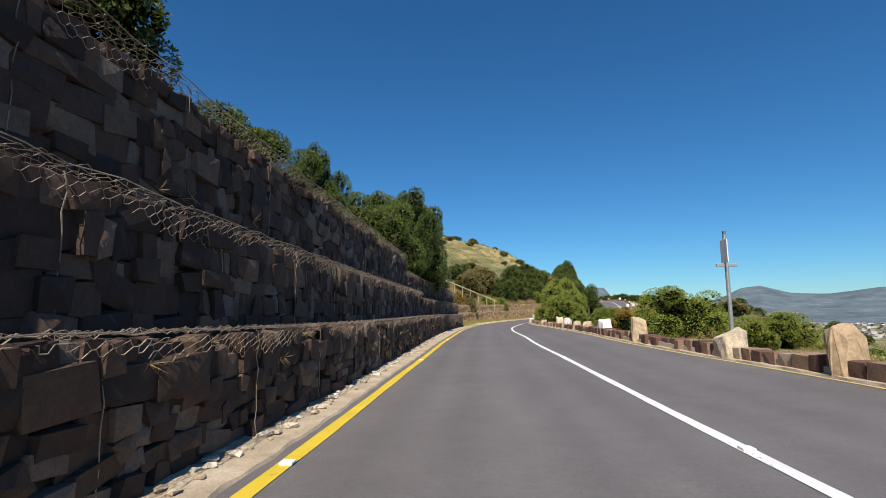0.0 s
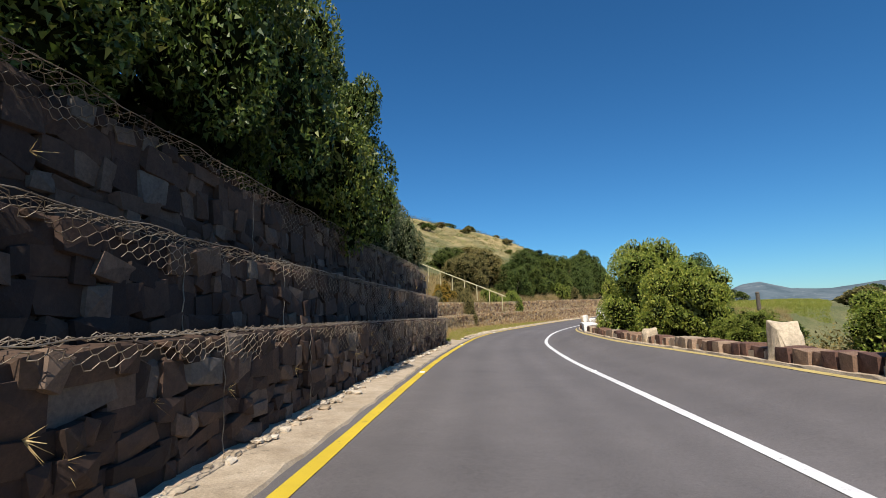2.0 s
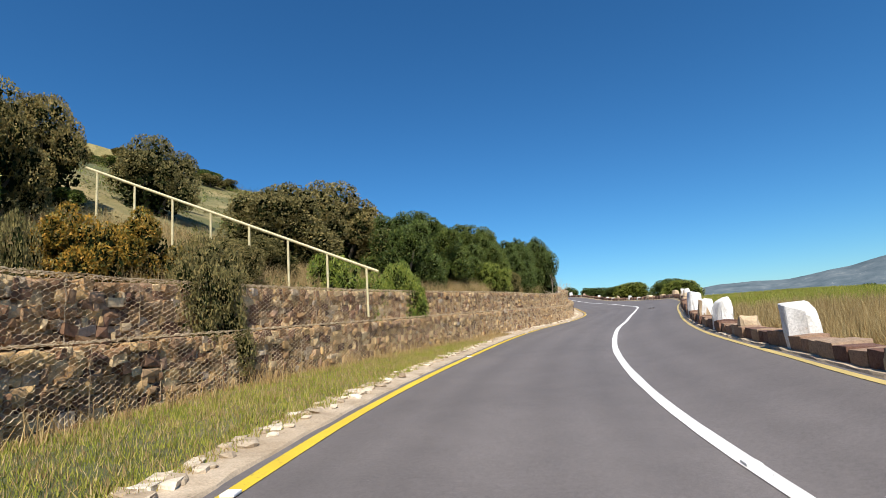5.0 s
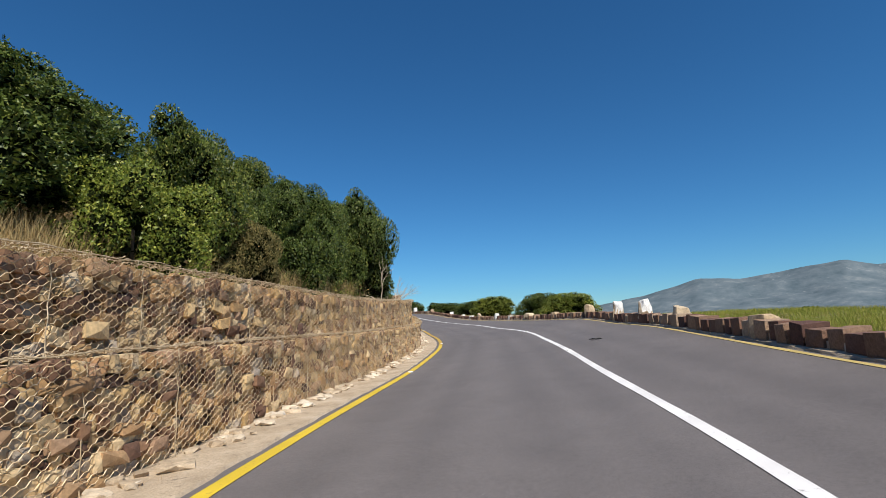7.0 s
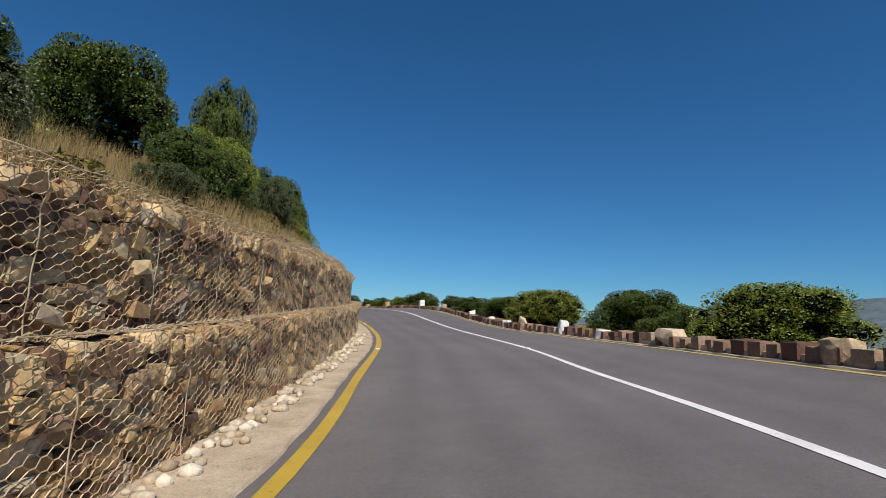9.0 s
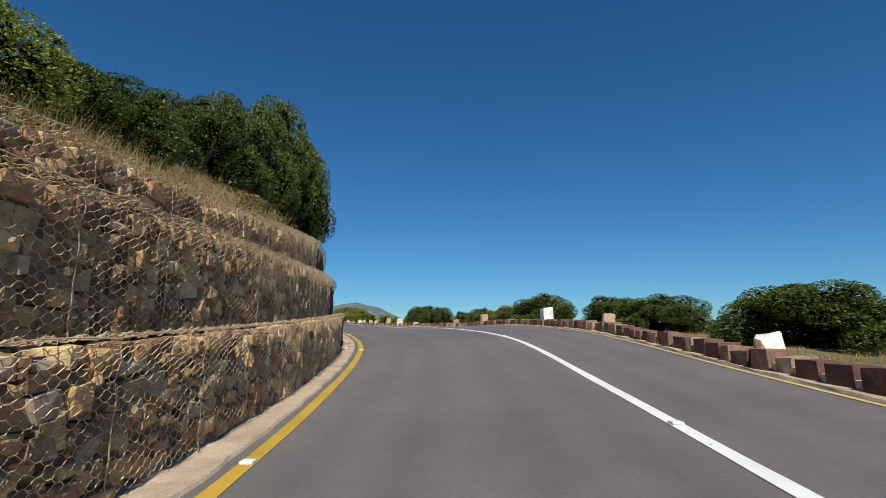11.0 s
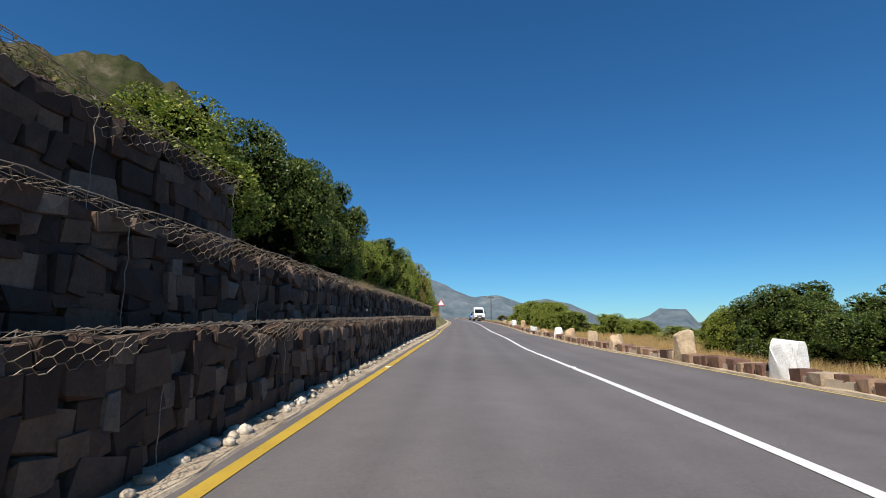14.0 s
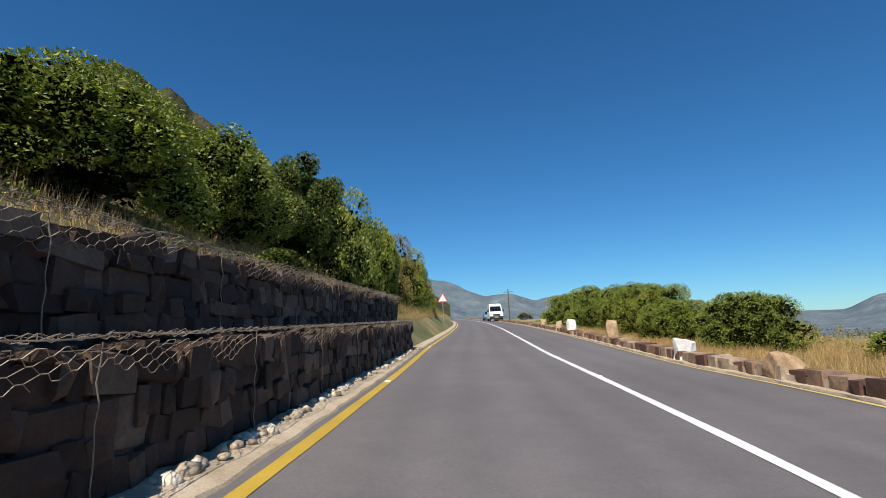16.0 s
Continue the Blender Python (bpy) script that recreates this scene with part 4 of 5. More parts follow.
STONES = (
    (8.3, 0.50, 0.55, 0.85, "brown", 0.05), (11.3, 0.95, 0.55, 0.68, "brown", 0.00), (15.5, 0.56, 0.50, 0.79, "brown", 0.00), (18.7, 0.78, 0.50, 0.66, "white", 0.00), (21.5, 0.48, 0.44, 0.51, "brown", 0.10), (23.8, 0.48, 0.44, 0.54, "brown", 0.00),
    (26.5, 0.48, 0.50, 0.62, "half", 0.00), (28.7, 0.48, 0.44, 0.66, "brown", 0.10), (34.0, 0.43, 0.44, 0.46, "brown", 0.00), (43.6, 0.34, 0.36, 0.66, "half", 0.00),
    (48.9, 0.46, 0.45, 0.50, "half", 0.00), (50.7, 0.42, 0.40, 0.41, "brown", 0.10), (53.4, 0.51, 0.45, 0.78, "white", 0.05), (56.0, 0.42, 0.40, 0.49, "brown", 0.00), (58.4, 0.46, 0.45, 0.78, "white", 0.00), (61.0, 0.46, 0.45, 0.74, "half", 0.00),
    (64.2, 0.56, 0.50, 0.94, "white", 0.00), (72.8, 0.58, 0.50, 0.46, "brown", 0.00), (76.4, 0.49, 0.48, 0.55, "brown", 0.05), (79.1, 0.45, 0.45, 0.80, "half", 0.08), (81.7, 0.47, 0.45, 0.82, "half", 0.00), (84.5, 0.50, 0.46, 0.65, "brown", 0.10),
    (88.7, 0.65, 0.50, 0.46, "brown", 0.00), (92.2, 0.81, 0.55, 0.52, "brown", 0.00), (94.5, 0.63, 0.45, 0.38, "white", 0.00), (96.4, 0.42, 0.42, 0.55, "white", 0.00), (99.1, 0.58, 0.48, 0.65, "brown", 0.00), (100.7, 0.54, 0.42, 0.38, "white", 0.00),
    (102.6, 0.49, 0.42, 0.46, "half", 0.00), (105.7, 0.53, 0.44, 0.58, "half", 0.10), (111.2, 0.53, 0.44, 0.60, "brown", 0.00), (115.7, 0.73, 0.50, 0.83, "white", 0.10), (123.3, 0.73, 0.50, 0.73, "brown", 0.00), (127.4, 0.68, 0.50, 0.58, "brown", 0.00),
    (133.9, 0.46, 0.46, 0.43, "white", 0.00), (137.1, 0.56, 0.48, 0.74, "white", 0.00), (139.9, 0.53, 0.46, 0.83, "brown", 0.00), (143.6, 0.53, 0.44, 0.58, "brown", 0.00), (145.9, 0.44, 0.44, 0.63, "brown", 0.00), (149.6, 0.50, 0.50, 0.68, "brown", 0.00),
    (152.4, 0.50, 0.46, 0.71, "white", 0.00), (156.1, 0.60, 0.50, 0.48, "brown", 0.00), (159.2, 0.53, 0.50, 0.54, "white", 0.00), (164.7, 0.53, 0.44, 0.83, "brown", 0.00), (171.8, 0.73, 0.50, 0.83, "white", 0.00), (175.2, 0.53, 0.44, 0.68, "brown", 0.00),
    (181.2, 0.53, 0.44, 0.68, "brown", 0.00),
)
for _i, (_s, _w, _dd, _hh, _kind, _lean) in enumerate(STONES):
    guard_stone(100 + _i, _s, _w, _dd, _hh, _kind, _lean)

guard_stone(161, 48.1, 0.8, 0.45, 1.05, "white", 0.18, 0.6)

# ---- plants ----
def crown_mesh(name, seed, leaves, mat, lumps=55, leaf=0.022, flat=0.8, ragged=0.18):
    """A crown about 1 m in radius: leaf blades on the outsides of many clumps set over a dome, with near-black leaves
    within that stand for its inner shade.
    """
    rng = np.random.default_rng(seed)
    c = rng.normal(size=(lumps, 3))
    c /= np.linalg.norm(c, axis=1)[:, None]
    c[:, 2] = np.where(c[:, 2] < -0.45, -c[:, 2], c[:, 2])
    wide = 1 + 0.5 * ragged * (np.sin(np.arctan2(c[:, 1], c[:, 0]) * 2 + seed) + np.sin(np.arctan2(c[:, 1], c[:, 0]) * 3 + c[:, 2] * 4 + seed * 2))
    c *= (rng.uniform(0.58, 0.80, lumps) * wide)[:, None]
    rad = rng.uniform(0.17, 0.31, lumps) * (1 + ragged * rng.normal(size=lumps)).clip(0.65, 1.5)
    share = rad ** 2 / (rad ** 2).sum()
    k = rng.choice(lumps, size=leaves, p=share)
    d = rng.normal(size=(leaves, 3))
    d /= np.linalg.norm(d, axis=1)[:, None]
    p = c[k] + d * (rad[k] * (1.03 - 0.30 * rng.uniform(0, 1, leaves) ** 1.6))[:, None]
    keep = (p ** 2).sum(1) > 0.36 ** 2
    for j in range(lumps):                                        # no leaves deep inside another clump
        keep &= ~((((p - c[j]) ** 2).sum(1) < (rad[j] * 0.62) ** 2) & (k != j))
    p, d = p[keep], d[keep]
    n = len(p)
    a = rng.normal(size=(n, 3)) * 0.9 + d * 0.6 + np.array([0, 0, 0.2])
    a /= np.linalg.norm(a, axis=1)[:, None]
    b = np.cross(a, rng.normal(size=(n, 3)))
    b /= np.linalg.norm(b, axis=1)[:, None]
    size = leaf * rng.uniform(0.55, 1.3, n)[:, None]
    tip, side = a * size, b * size * rng.uniform(0.34, 0.58, n)[:, None]
    v = np.stack([p - tip * 0.5 + side, p - tip * 0.5 - side, p + tip], 1).reshape(-1, 3)
    v[:, 2] = (v[:, 2] + 0.5) * flat
    me = bpy.data.meshes.new(name)
    me.from_pydata(v.tolist(), [], np.arange(3 * n).reshape(-1, 3).tolist())
    me.materials.append(mat)
    # the leaves within, which carry the crown's inner shade
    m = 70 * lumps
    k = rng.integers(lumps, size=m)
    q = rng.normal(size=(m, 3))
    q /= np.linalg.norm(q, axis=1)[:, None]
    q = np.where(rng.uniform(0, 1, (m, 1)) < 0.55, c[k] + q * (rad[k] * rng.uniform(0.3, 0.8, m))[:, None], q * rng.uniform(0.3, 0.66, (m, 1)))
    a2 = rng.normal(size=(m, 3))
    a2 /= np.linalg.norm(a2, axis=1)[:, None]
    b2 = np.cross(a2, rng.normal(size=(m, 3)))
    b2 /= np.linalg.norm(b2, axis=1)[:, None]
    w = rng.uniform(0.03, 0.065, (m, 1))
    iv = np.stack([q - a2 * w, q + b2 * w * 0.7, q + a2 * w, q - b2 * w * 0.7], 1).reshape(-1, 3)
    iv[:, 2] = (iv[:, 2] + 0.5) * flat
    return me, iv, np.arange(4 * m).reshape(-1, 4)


# near-black leaf colour: the shade inside the crowns is put into it
CROWN_SHADE = mottled("crown_shade", ((0.3, (0.010, 0.015, 0.005)), (0.7, (0.022, 0.028, 0.010))), 30, 5.0, 1.0)
CROWN_SHADE.node_tree.nodes["Principled BSDF"].inputs["Specular IOR Level"].default_value = 0.0


def limbs(seed, flat, count=5, trunk=0.16):
    """A tapered trunk that forks into limbs, in the crown's own units."""
    rng = np.random.default_rng(seed)
    segs, rads = [], []
    for k in range(count):
        p = np.array([rng.uniform(-0.08, 0.08), rng.uniform(-0.08, 0.08), -0.3])
        d = np.array([math.cos(k * 6.28 / count + rng.uniform(-0.4, 0.4)) * 0.55, math.sin(k * 6.28 / count) * 0.55, 1.0])
        for j in range(5):
            q = p + d * 0.155 * rng.uniform(0.8, 1.2)
            segs.append((p, q))
            rads.append(trunk * (1 - j * 0.17) * 0.35)
            d = d + rng.normal(size=3) * 0.18
            p = q
    s = np.array(segs)
    s[:, :, 2] *= flat
    return tubes(s, np.array(rads), 6)


def plant_kind(name, seed, leaves, mat, label, category, **kw):
    flat = kw.get("flat", 0.8)
    root = new(name)
    me, cv, cf = crown_mesh("crown", seed, leaves, mat, **kw)
    cr = new("crown", me)
    cr.parent = root
    tw = mesh_object("inner_foliage", cv, cf, CROWN_SHADE, root)
    lv, lf = limbs(seed + 50, flat)
    tr = mesh_object("trunk" if category == "tree" else "stem", lv, lf, BARK, root)
    tagged(root, label, category)
    return root


KINDS = {
    "dark": plant_kind("tree", 1, 66000, LEAF_DARK, "dense dark green evergreen tree on the bank", "tree", lumps=60, leaf=0.021, flat=1.0),
    "dark2": plant_kind("tree", 2, 66000, LEAF_DARK, "rounded dark green tree with a broken crown on the bank", "tree", lumps=52, leaf=0.021, flat=0.95, ragged=0.3),
    "bright": plant_kind("bush", 3, 36000, LEAF_BRIGHT, "leafy bright green bush on the slope", "bush", lumps=44, leaf=0.026, flat=0.85),
    "bright2": plant_kind("bush", 4, 36000, LEAF_BRIGHT, "spreading mid-green bush on the slope", "bush", lumps=46, leaf=0.026, flat=0.75, ragged=0.3),
    "olive": plant_kind("bush", 5, 30000, LEAF_OLIVE, "olive-brown fynbos bush on the slope", "bush", lumps=40, leaf=0.026, flat=0.8),
    "silver": plant_kind("bush", 6, 46000, LEAF_SILVER, "grey-green shrub with pale leaf tips on the bank", "bush", lumps=48, leaf=0.023, flat=0.95),
    "flower": plant_kind("bush", 7, 16000, LEAF_FLOWER, "bush covered in orange-yellow flowers beside the parapet", "bush", lumps=30, leaf=0.035, flat=0.7),
    "dome": plant_kind("bush", 8, 40000, LEAF_BRIGHT, "smooth domed green bush behind the parapet", "bush", lumps=80, leaf=0.022, flat=0.85, ragged=0.05),
    "low": plant_kind("shrub", 9, 3600, LEAF_DARK, "small dark green shrub on the hillside", "shrub", lumps=16, leaf=0.07, flat=0.75),
    "lowolive": plant_kind("shrub", 10, 3600, LEAF_OLIVE, "small olive shrub on the dry hillside", "shrub", lumps=16, leaf=0.07, flat=0.7),
}
FULL = {}                                                        # how high each crown stands in its own units
for _k, _root in KINDS.items():
    _me = _root.children[0].data
    _co = np.empty(len(_me.vertices) * 3)
    _me.vertices.foreach_get("co", _co)
    FULL[_k] = float(np.percentile(_co[2::3], 99.3))
USED = set()


def plant(kind, s, u, radius, top=None, squash=1.0, sink=0.25):
    """Puts a plant's foot on the ground at (s, u). top: the height of its crown's top over the road there."""
    root = KINDS[kind]
    p = pt(s, u)
    z = ground_at(s, u)
    turn = (s * 53.0 + u * 31.0) % 360
    tall = radius * squash
    if top is not None:
        road_z = float(on_road(float(s))[2])
        full = FULL[kind]
        tall = max(0.35 * radius, (road_z + top - z + sink * 0.4) / full)
    m = pose(p.x, p.y, z - sink * 0.4, 0, 0, turn) @ Matrix.Diagonal((radius, radius, tall, 1))
    if kind in USED:
        ob = copy_thing(root, m)
        ob.scale = (radius, radius, tall)
    else:
        root.matrix_basis = m
        USED.add(kind)
    return


PLANTS = (
    ("dark", 5.5, -5.4, 2.0, 6.6), ("dark", 15.8, -5.0, 1.15, 6.2), ("dark", 11.2, -5.3, 1.5, 5.5), ("olive", 13.6, -5.0, 0.9, 4.4),
    ("dark", 23.4, -4.5, 2.2, 6.4), ("dark2", 26.6, -4.2, 2.3, 7.2), ("dark", 30.0, -4.3, 2.35, 7.8), ("dark2", 33.0, -4.4, 2.05, 7.6), ("dark", 36.0, -5.8, 2.1, 8.0), ("silver", 38.4, -4.9, 1.6, 5.4), ("silver", 41.0, -5.2, 2.0, 6.4), ("dark2", 40.5, -7.2, 2.6, 7.2), ("silver", 43.4, -6.0, 1.6, 5.4), ("dark", 44.8, -8.8, 1.8, 6.2), ("silver", 37.2, -4.6, 1.8, 6.0),
    ("bright", 48.6, -8.0, 1.5, 4.7), ("bright2", 48.0, -7.2, 0.7, 3.3), ("olive", 47.0, -6.0, 0.35, 2.2), ("flower", 49.7, -6.0, 0.4, 2.3), ("bright2", 41.3, -2.3, 0.14, 0.2), ("dark2", 48.8, -11.2, 2.7, 8.2), ("dark", 50.2, -9.9, 1.9, 6.8), ("olive", 50.4, -5.7, 0.5, 2.5), ("olive", 56.5, -14.0, 1.6, 8.2), ("olive", 53.5, -11.5, 1.4, 7.0), ("bright2", 52.0, -10.5, 1.2, 6.2), ("olive", 60.5, -14.5, 1.8, 8.4), ("dark", 66.0, -14.0, 2.0, 7.2), ("dark", 46.8, -10.6, 2.2, 7.6), ("bright2", 45.4, -6.6, 0.7, 2.9), ("flower", 51.6, -6.0, 0.7, 2.9), ("flower", 53.2, -6.6, 0.8, 3.2), ("olive", 52.6, -4.9, 0.8, 2.5), ("olive", 55.0, -6.2, 0.9, 2.9), ("bright2", 50.8, -8.4, 1.0, 4.0),
    ("bright2", 58.0, -5.2, 1.1, 2.7), ("bright", 60.0, -4.4, 1.0, 2.5), ("olive", 57.6, -7.4, 1.1, 3.4), ("olive", 61.0, -9.0, 2.3, 5.8), ("olive", 64.2, -9.2, 2.6, 6.5), ("dark", 64.6, -6.2, 1.7, 4.9), ("dark2", 67.5, -6.4, 1.9, 4.9), ("dark", 70.5, -6.6, 1.9, 4.85), ("dark2", 73.2, -5.4, 1.4, 4.6), ("dark", 76.4, -4.8, 1.3, 4.35), ("dark2", 78.8, -5.0, 1.6, 5.0), ("dark", 81.4, -3.9, 1.6, 5.4), ("dark2", 80.0, -8.0, 2.0, 6.7),
    ("dark", 75.0, -10.0, 2.2, 7.0), ("dark2", 86.0, -13.0, 2.3, 8.0), ("bright2", 71.0, -4.6, 1.0, 3.2), ("olive", 73.4, -4.3, 0.8, 2.9), ("dark", 83.9, -4.4, 1.4, 5.6), ("silver", 86.6, -4.7, 0.9, 3.3), ("dark2", 88.6, -7.0, 1.2, 4.8), ("dark", 91.8, -4.9, 1.1, 4.2), ("dark2", 92.5, -7.5, 1.7, 6.4), ("bright", 94.2, -5.7, 1.4, 5.0), ("silver", 90.0, -4.5, 0.6, 3.1), ("silver", 92.4, -4.5, 0.7, 3.4), ("olive", 94.2, -4.4, 0.6, 3.2), ("silver", 96.2, -4.7, 0.75, 4.5),
    ("dark", 95.8, -6.2, 1.1, 7.2), ("dark", 98.8, -5.6, 1.15, 5.45), ("olive", 101.4, -5.2, 0.8, 4.3), ("bright2", 103.6, -5.2, 1.2, 4.2), ("dark2", 107.0, -5.6, 1.5, 4.7), ("dark", 112.5, -6.2, 2.0, 6.6), ("dark2", 116.5, -5.6, 2.3, 8.2), ("dark", 120.0, -4.9, 2.8, 9.4), ("dark2", 123.4, -4.9, 2.7, 9.0), ("dark", 127.3, -5.6, 2.1, 7.4), ("olive", 129.5, -5.2, 1.3, 4.4),
    ("olive", 133.0, -5.4, 1.4, 4.2), ("bright2", 137.0, -5.6, 1.75, 4.7), ("dark", 140.3, -5.0, 2.1, 5.5), ("dark2", 143.4, -5.0, 1.9, 5.2), ("bright2", 145.6, -5.2, 1.7, 4.8), ("bright", 147.6, -5.8, 1.4, 4.0), ("bright", 152.3, -7.6, 1.7, 5.0), ("bright", 155.5, -6.6, 2.2, 5.3), ("bright2", 160.0, -6.6, 2.1, 6.0), ("dark2", 164.5, -6.8, 2.3, 6.7), ("bright2", 169.0, -6.6, 2.5, 7.1), ("dark", 173.0, -7.4, 2.5, 7.7), ("bright", 176.5, -6.2, 2.4, 6.7), ("olive", 182.0, -6.5, 2.7, 7.0), ("bright2", 189.0, -6.5, 2.9, 7.0), ("dark", 198.0, -7.0, 3.0, 6.6), ("bright", 208.0, -7.0, 3.0, 6.0),
    ("bright2", 26.0, 10.0, 1.5, 1.4), ("olive", 29.0, 9.5, 1.3, 1.2), ("bright", 23.0, 9.5, 1.2, 1.0), ("olive", 20.0, 10.0, 1.2, 0.8), ("bright2", 33.0, 10.5, 1.5, 1.4), ("bright2", 14.0, 7.2, 0.9, 1.0), ("bright2", 17.9, 6.5, 1.35, 1.8), ("flower", 21.7, 5.8, 0.95, 1.2), ("bright2", 24.0, 5.8, 0.7, 0.8), ("bright", 30.0, 6.8, 1.0, 1.3), ("bright", 35.6, 5.1, 1.3, 2.2), ("bright2", 38.4, 5.1, 1.7, 2.9), ("bright", 41.0, 5.3, 1.7, 3.6), ("dark2", 43.4, 7.0, 1.5, 3.3), ("bright2", 33.5, 5.8, 0.8, 1.0),
    ("dome", 92.6, 8.0, 1.9, 1.9), ("dark", 97.6, 9.6, 1.5, 1.35), ("dome", 104.0, 7.8, 2.2, 2.0), ("dark2", 109.0, 8.2, 2.0, 1.6), ("dark", 114.0, 8.6, 1.9, 1.5), ("dark2", 101.0, 10.5, 2.4, 2.1), ("dark2", 117.5, 9.6, 1.8, 1.6), ("dark", 121.5, 8.4, 2.0, 1.9), ("dark2", 126.5, 9.6, 1.7, 1.5), ("bright", 128.0, 11.0, 1.6, 1.35), ("bright2", 131.9, 12.0, 1.8, 1.66), ("dark", 134.8, 11.4, 1.7, 1.5), ("dark2", 137.4, 11.0, 1.3, 1.25), ("dark", 139.6, 9.3, 1.8, 1.65), ("dark2", 142.0, 8.6, 1.7, 1.85), ("bright", 144.3, 8.4, 1.0, 1.3), ("bright2", 148.5, 10.5, 1.0, 0.7), ("bright2", 151.0, 9.8, 0.9, 0.6),
    ("dome", 162.2, 7.2, 1.45, 1.35), ("bright2", 157.8, 8.8, 1.5, 1.15), ("bright", 154.2, 9.2, 1.0, 0.8), ("bright", 166.2, 6.9, 1.4, 1.25), ("bright2", 169.0, 7.4, 1.7, 1.9), ("bright", 173.0, 7.6, 1.8, 2.2), ("bright2", 176.5, 7.6, 1.8, 2.3), ("bright2", 180.0, 7.8, 2.0, 2.5), ("bright", 186.0, 7.8, 2.1, 2.5), ("bright2", 193.0, 8.2, 2.1, 2.4),
)
for _k, _s, _u, _r, _t0 in PLANTS:
    plant(_k, _s, _u, _r, _t0)


def scatter():
    rng = np.random.default_rng(77)
    done = 0
    while done < 210:                                             # hillside above the wall
        s, u = rng.uniform(-5, 230), -4.0 - 52 * rng.uniform() ** 1.5
        if u > float(wall_u(s)) - 2.0:
            continue
        r = rng.uniform(0.4, 0.85) * (1 + abs(u) / 34)
        if 46 < s < 51.5 and u > -9:
            continue
        plant(("low", "lowolive", "low", "lowolive", "low")[int(rng.integers(5))], s, u, r, None, rng.uniform(0.7, 1.0))
        done += 1
    done = 0
    while done < 80:                                              # slope below the road
        s, u = rng.uniform(0, 240), rng.uniform(9.5, 45)
        r = rng.uniform(0.7, 1.5) * (1 + u / 40)
        plant(("low", "lowolive", "low")[int(rng.integers(3))], s, u, r, None, rng.uniform(0.6, 0.9))
        done += 1


scatter()


def scrub(name, clumps, s_range, u_of, mat, label, seed, blades=150, size=(0.25, 0.75)):
    """Countless low fynbos tussocks over a slope, joined."""
    rng = np.random.default_rng(seed)
    s = rng.uniform(*s_range, clumps)
    u = u_of(rng, s, clumps)
    keep = ~((s > 46.5) & (s < 51.5) & (u > -8) & (u < 0))          # the bare clay face stays clear
    s, u, clumps = s[keep], u[keep], int(keep.sum())
    p = place(s, u)
    z = ground_height(p[:, :2])
    r = rng.uniform(*size, clumps) * (1 + np.abs(u) / 60)
    d = rng.normal(size=(clumps, blades, 3))
    d /= np.linalg.norm(d, axis=2)[..., None]
    d[..., 2] = np.abs(d[..., 2])
    q = np.stack([p[:, 0], p[:, 1], z - 0.05], 1)[:, None] + d * (r[:, None, None] * rng.uniform(0.45, 1.0, (clumps, blades, 1))) * np.array([1, 1, 0.8])
    a = d + rng.normal(size=d.shape) * 0.6
    a /= np.linalg.norm(a, axis=2)[..., None]
    b = np.cross(a, rng.normal(size=d.shape))
    b /= np.linalg.norm(b, axis=2)[..., None]
    k = np.minimum(r, 0.6)[:, None, None] * rng.uniform(0.04, 0.10, (clumps, blades, 1))
    v = np.stack([q - a * k * 0.6 + b * k * 0.5, q - a * k * 0.6 - b * k * 0.5, q + a * k], 2).reshape(-1, 3)
    tagged(mesh_object(name, v, np.arange(len(v)).reshape(-1, 3), mat), label, "scrub", kind="stuff")


up_hill = lambda rng, s, n: wall_u(s) - 1.6 - 42 * rng.uniform(0, 1, n) ** 1.7
down_hill = lambda rng, s, n: edge_u(s) + np.interp(s, (0, 30, 56, 62, 95, 102), (2.5, 2.0, 3.0, 14.0, 14.0, 4.5)) + 30 * rng.uniform(0, 1, n) ** 1.4
scrub("green_scrub", 1300, (0, 215), up_hill, LEAF_DARK, "low dark green fynbos scrub on the hillside", 41)
scrub("olive_scrub", 2400, (0, 215), up_hill, LEAF_OLIVE, "low olive-brown fynbos scrub on the hillside", 42)
scrub("yellow_green_scrub", 900, (36, 215), up_hill, LEAF_BRIGHT, "low yellow-green fynbos scrub on the hillside", 43, 150, (0.2, 0.55))
scrub("slope_scrub", 1000, (0, 215), down_hill, LEAF_BRIGHT, "low green scrub on the slope below the road", 44, 230)
scrub("slope_scrub_olive", 700, (0, 215), down_hill, LEAF_OLIVE, "low olive scrub on the slope below the road", 45, 230)


def grass(name, n, s_of, u_of, tall, mat, label, seed):
    """Loose tufts of grass blades on the ground."""
    rng = np.random.default_rng(seed)
    s, u = s_of(rng, n), u_of(rng, n)
    s = np.repeat(s, 14) + rng.normal(size=n * 14) * 0.07
    u = u(s) + rng.normal(size=n * 14) * 0.07
    p = place(s, u)
    p[:, 2] = ground_height(p[:, :2]) - 0.02
    h = tall * rng.uniform(0.5, 1.3, len(p))
    ang = rng.uniform(0, 6.28, len(p))
    w = np.stack([np.cos(ang), np.sin(ang), 0 * ang], 1) * 0.006
    lean = np.stack([rng.normal(size=len(p)) * 0.28, rng.normal(size=len(p)) * 0.28, np.ones(len(p))], 1) * h[:, None]
    v = np.stack([p - w, p + w, p + lean], 1).reshape(-1, 3)
    tagged(mesh_object(name, v, np.arange(len(v)).reshape(-1, 3), mat), label, "grass", kind="stuff")


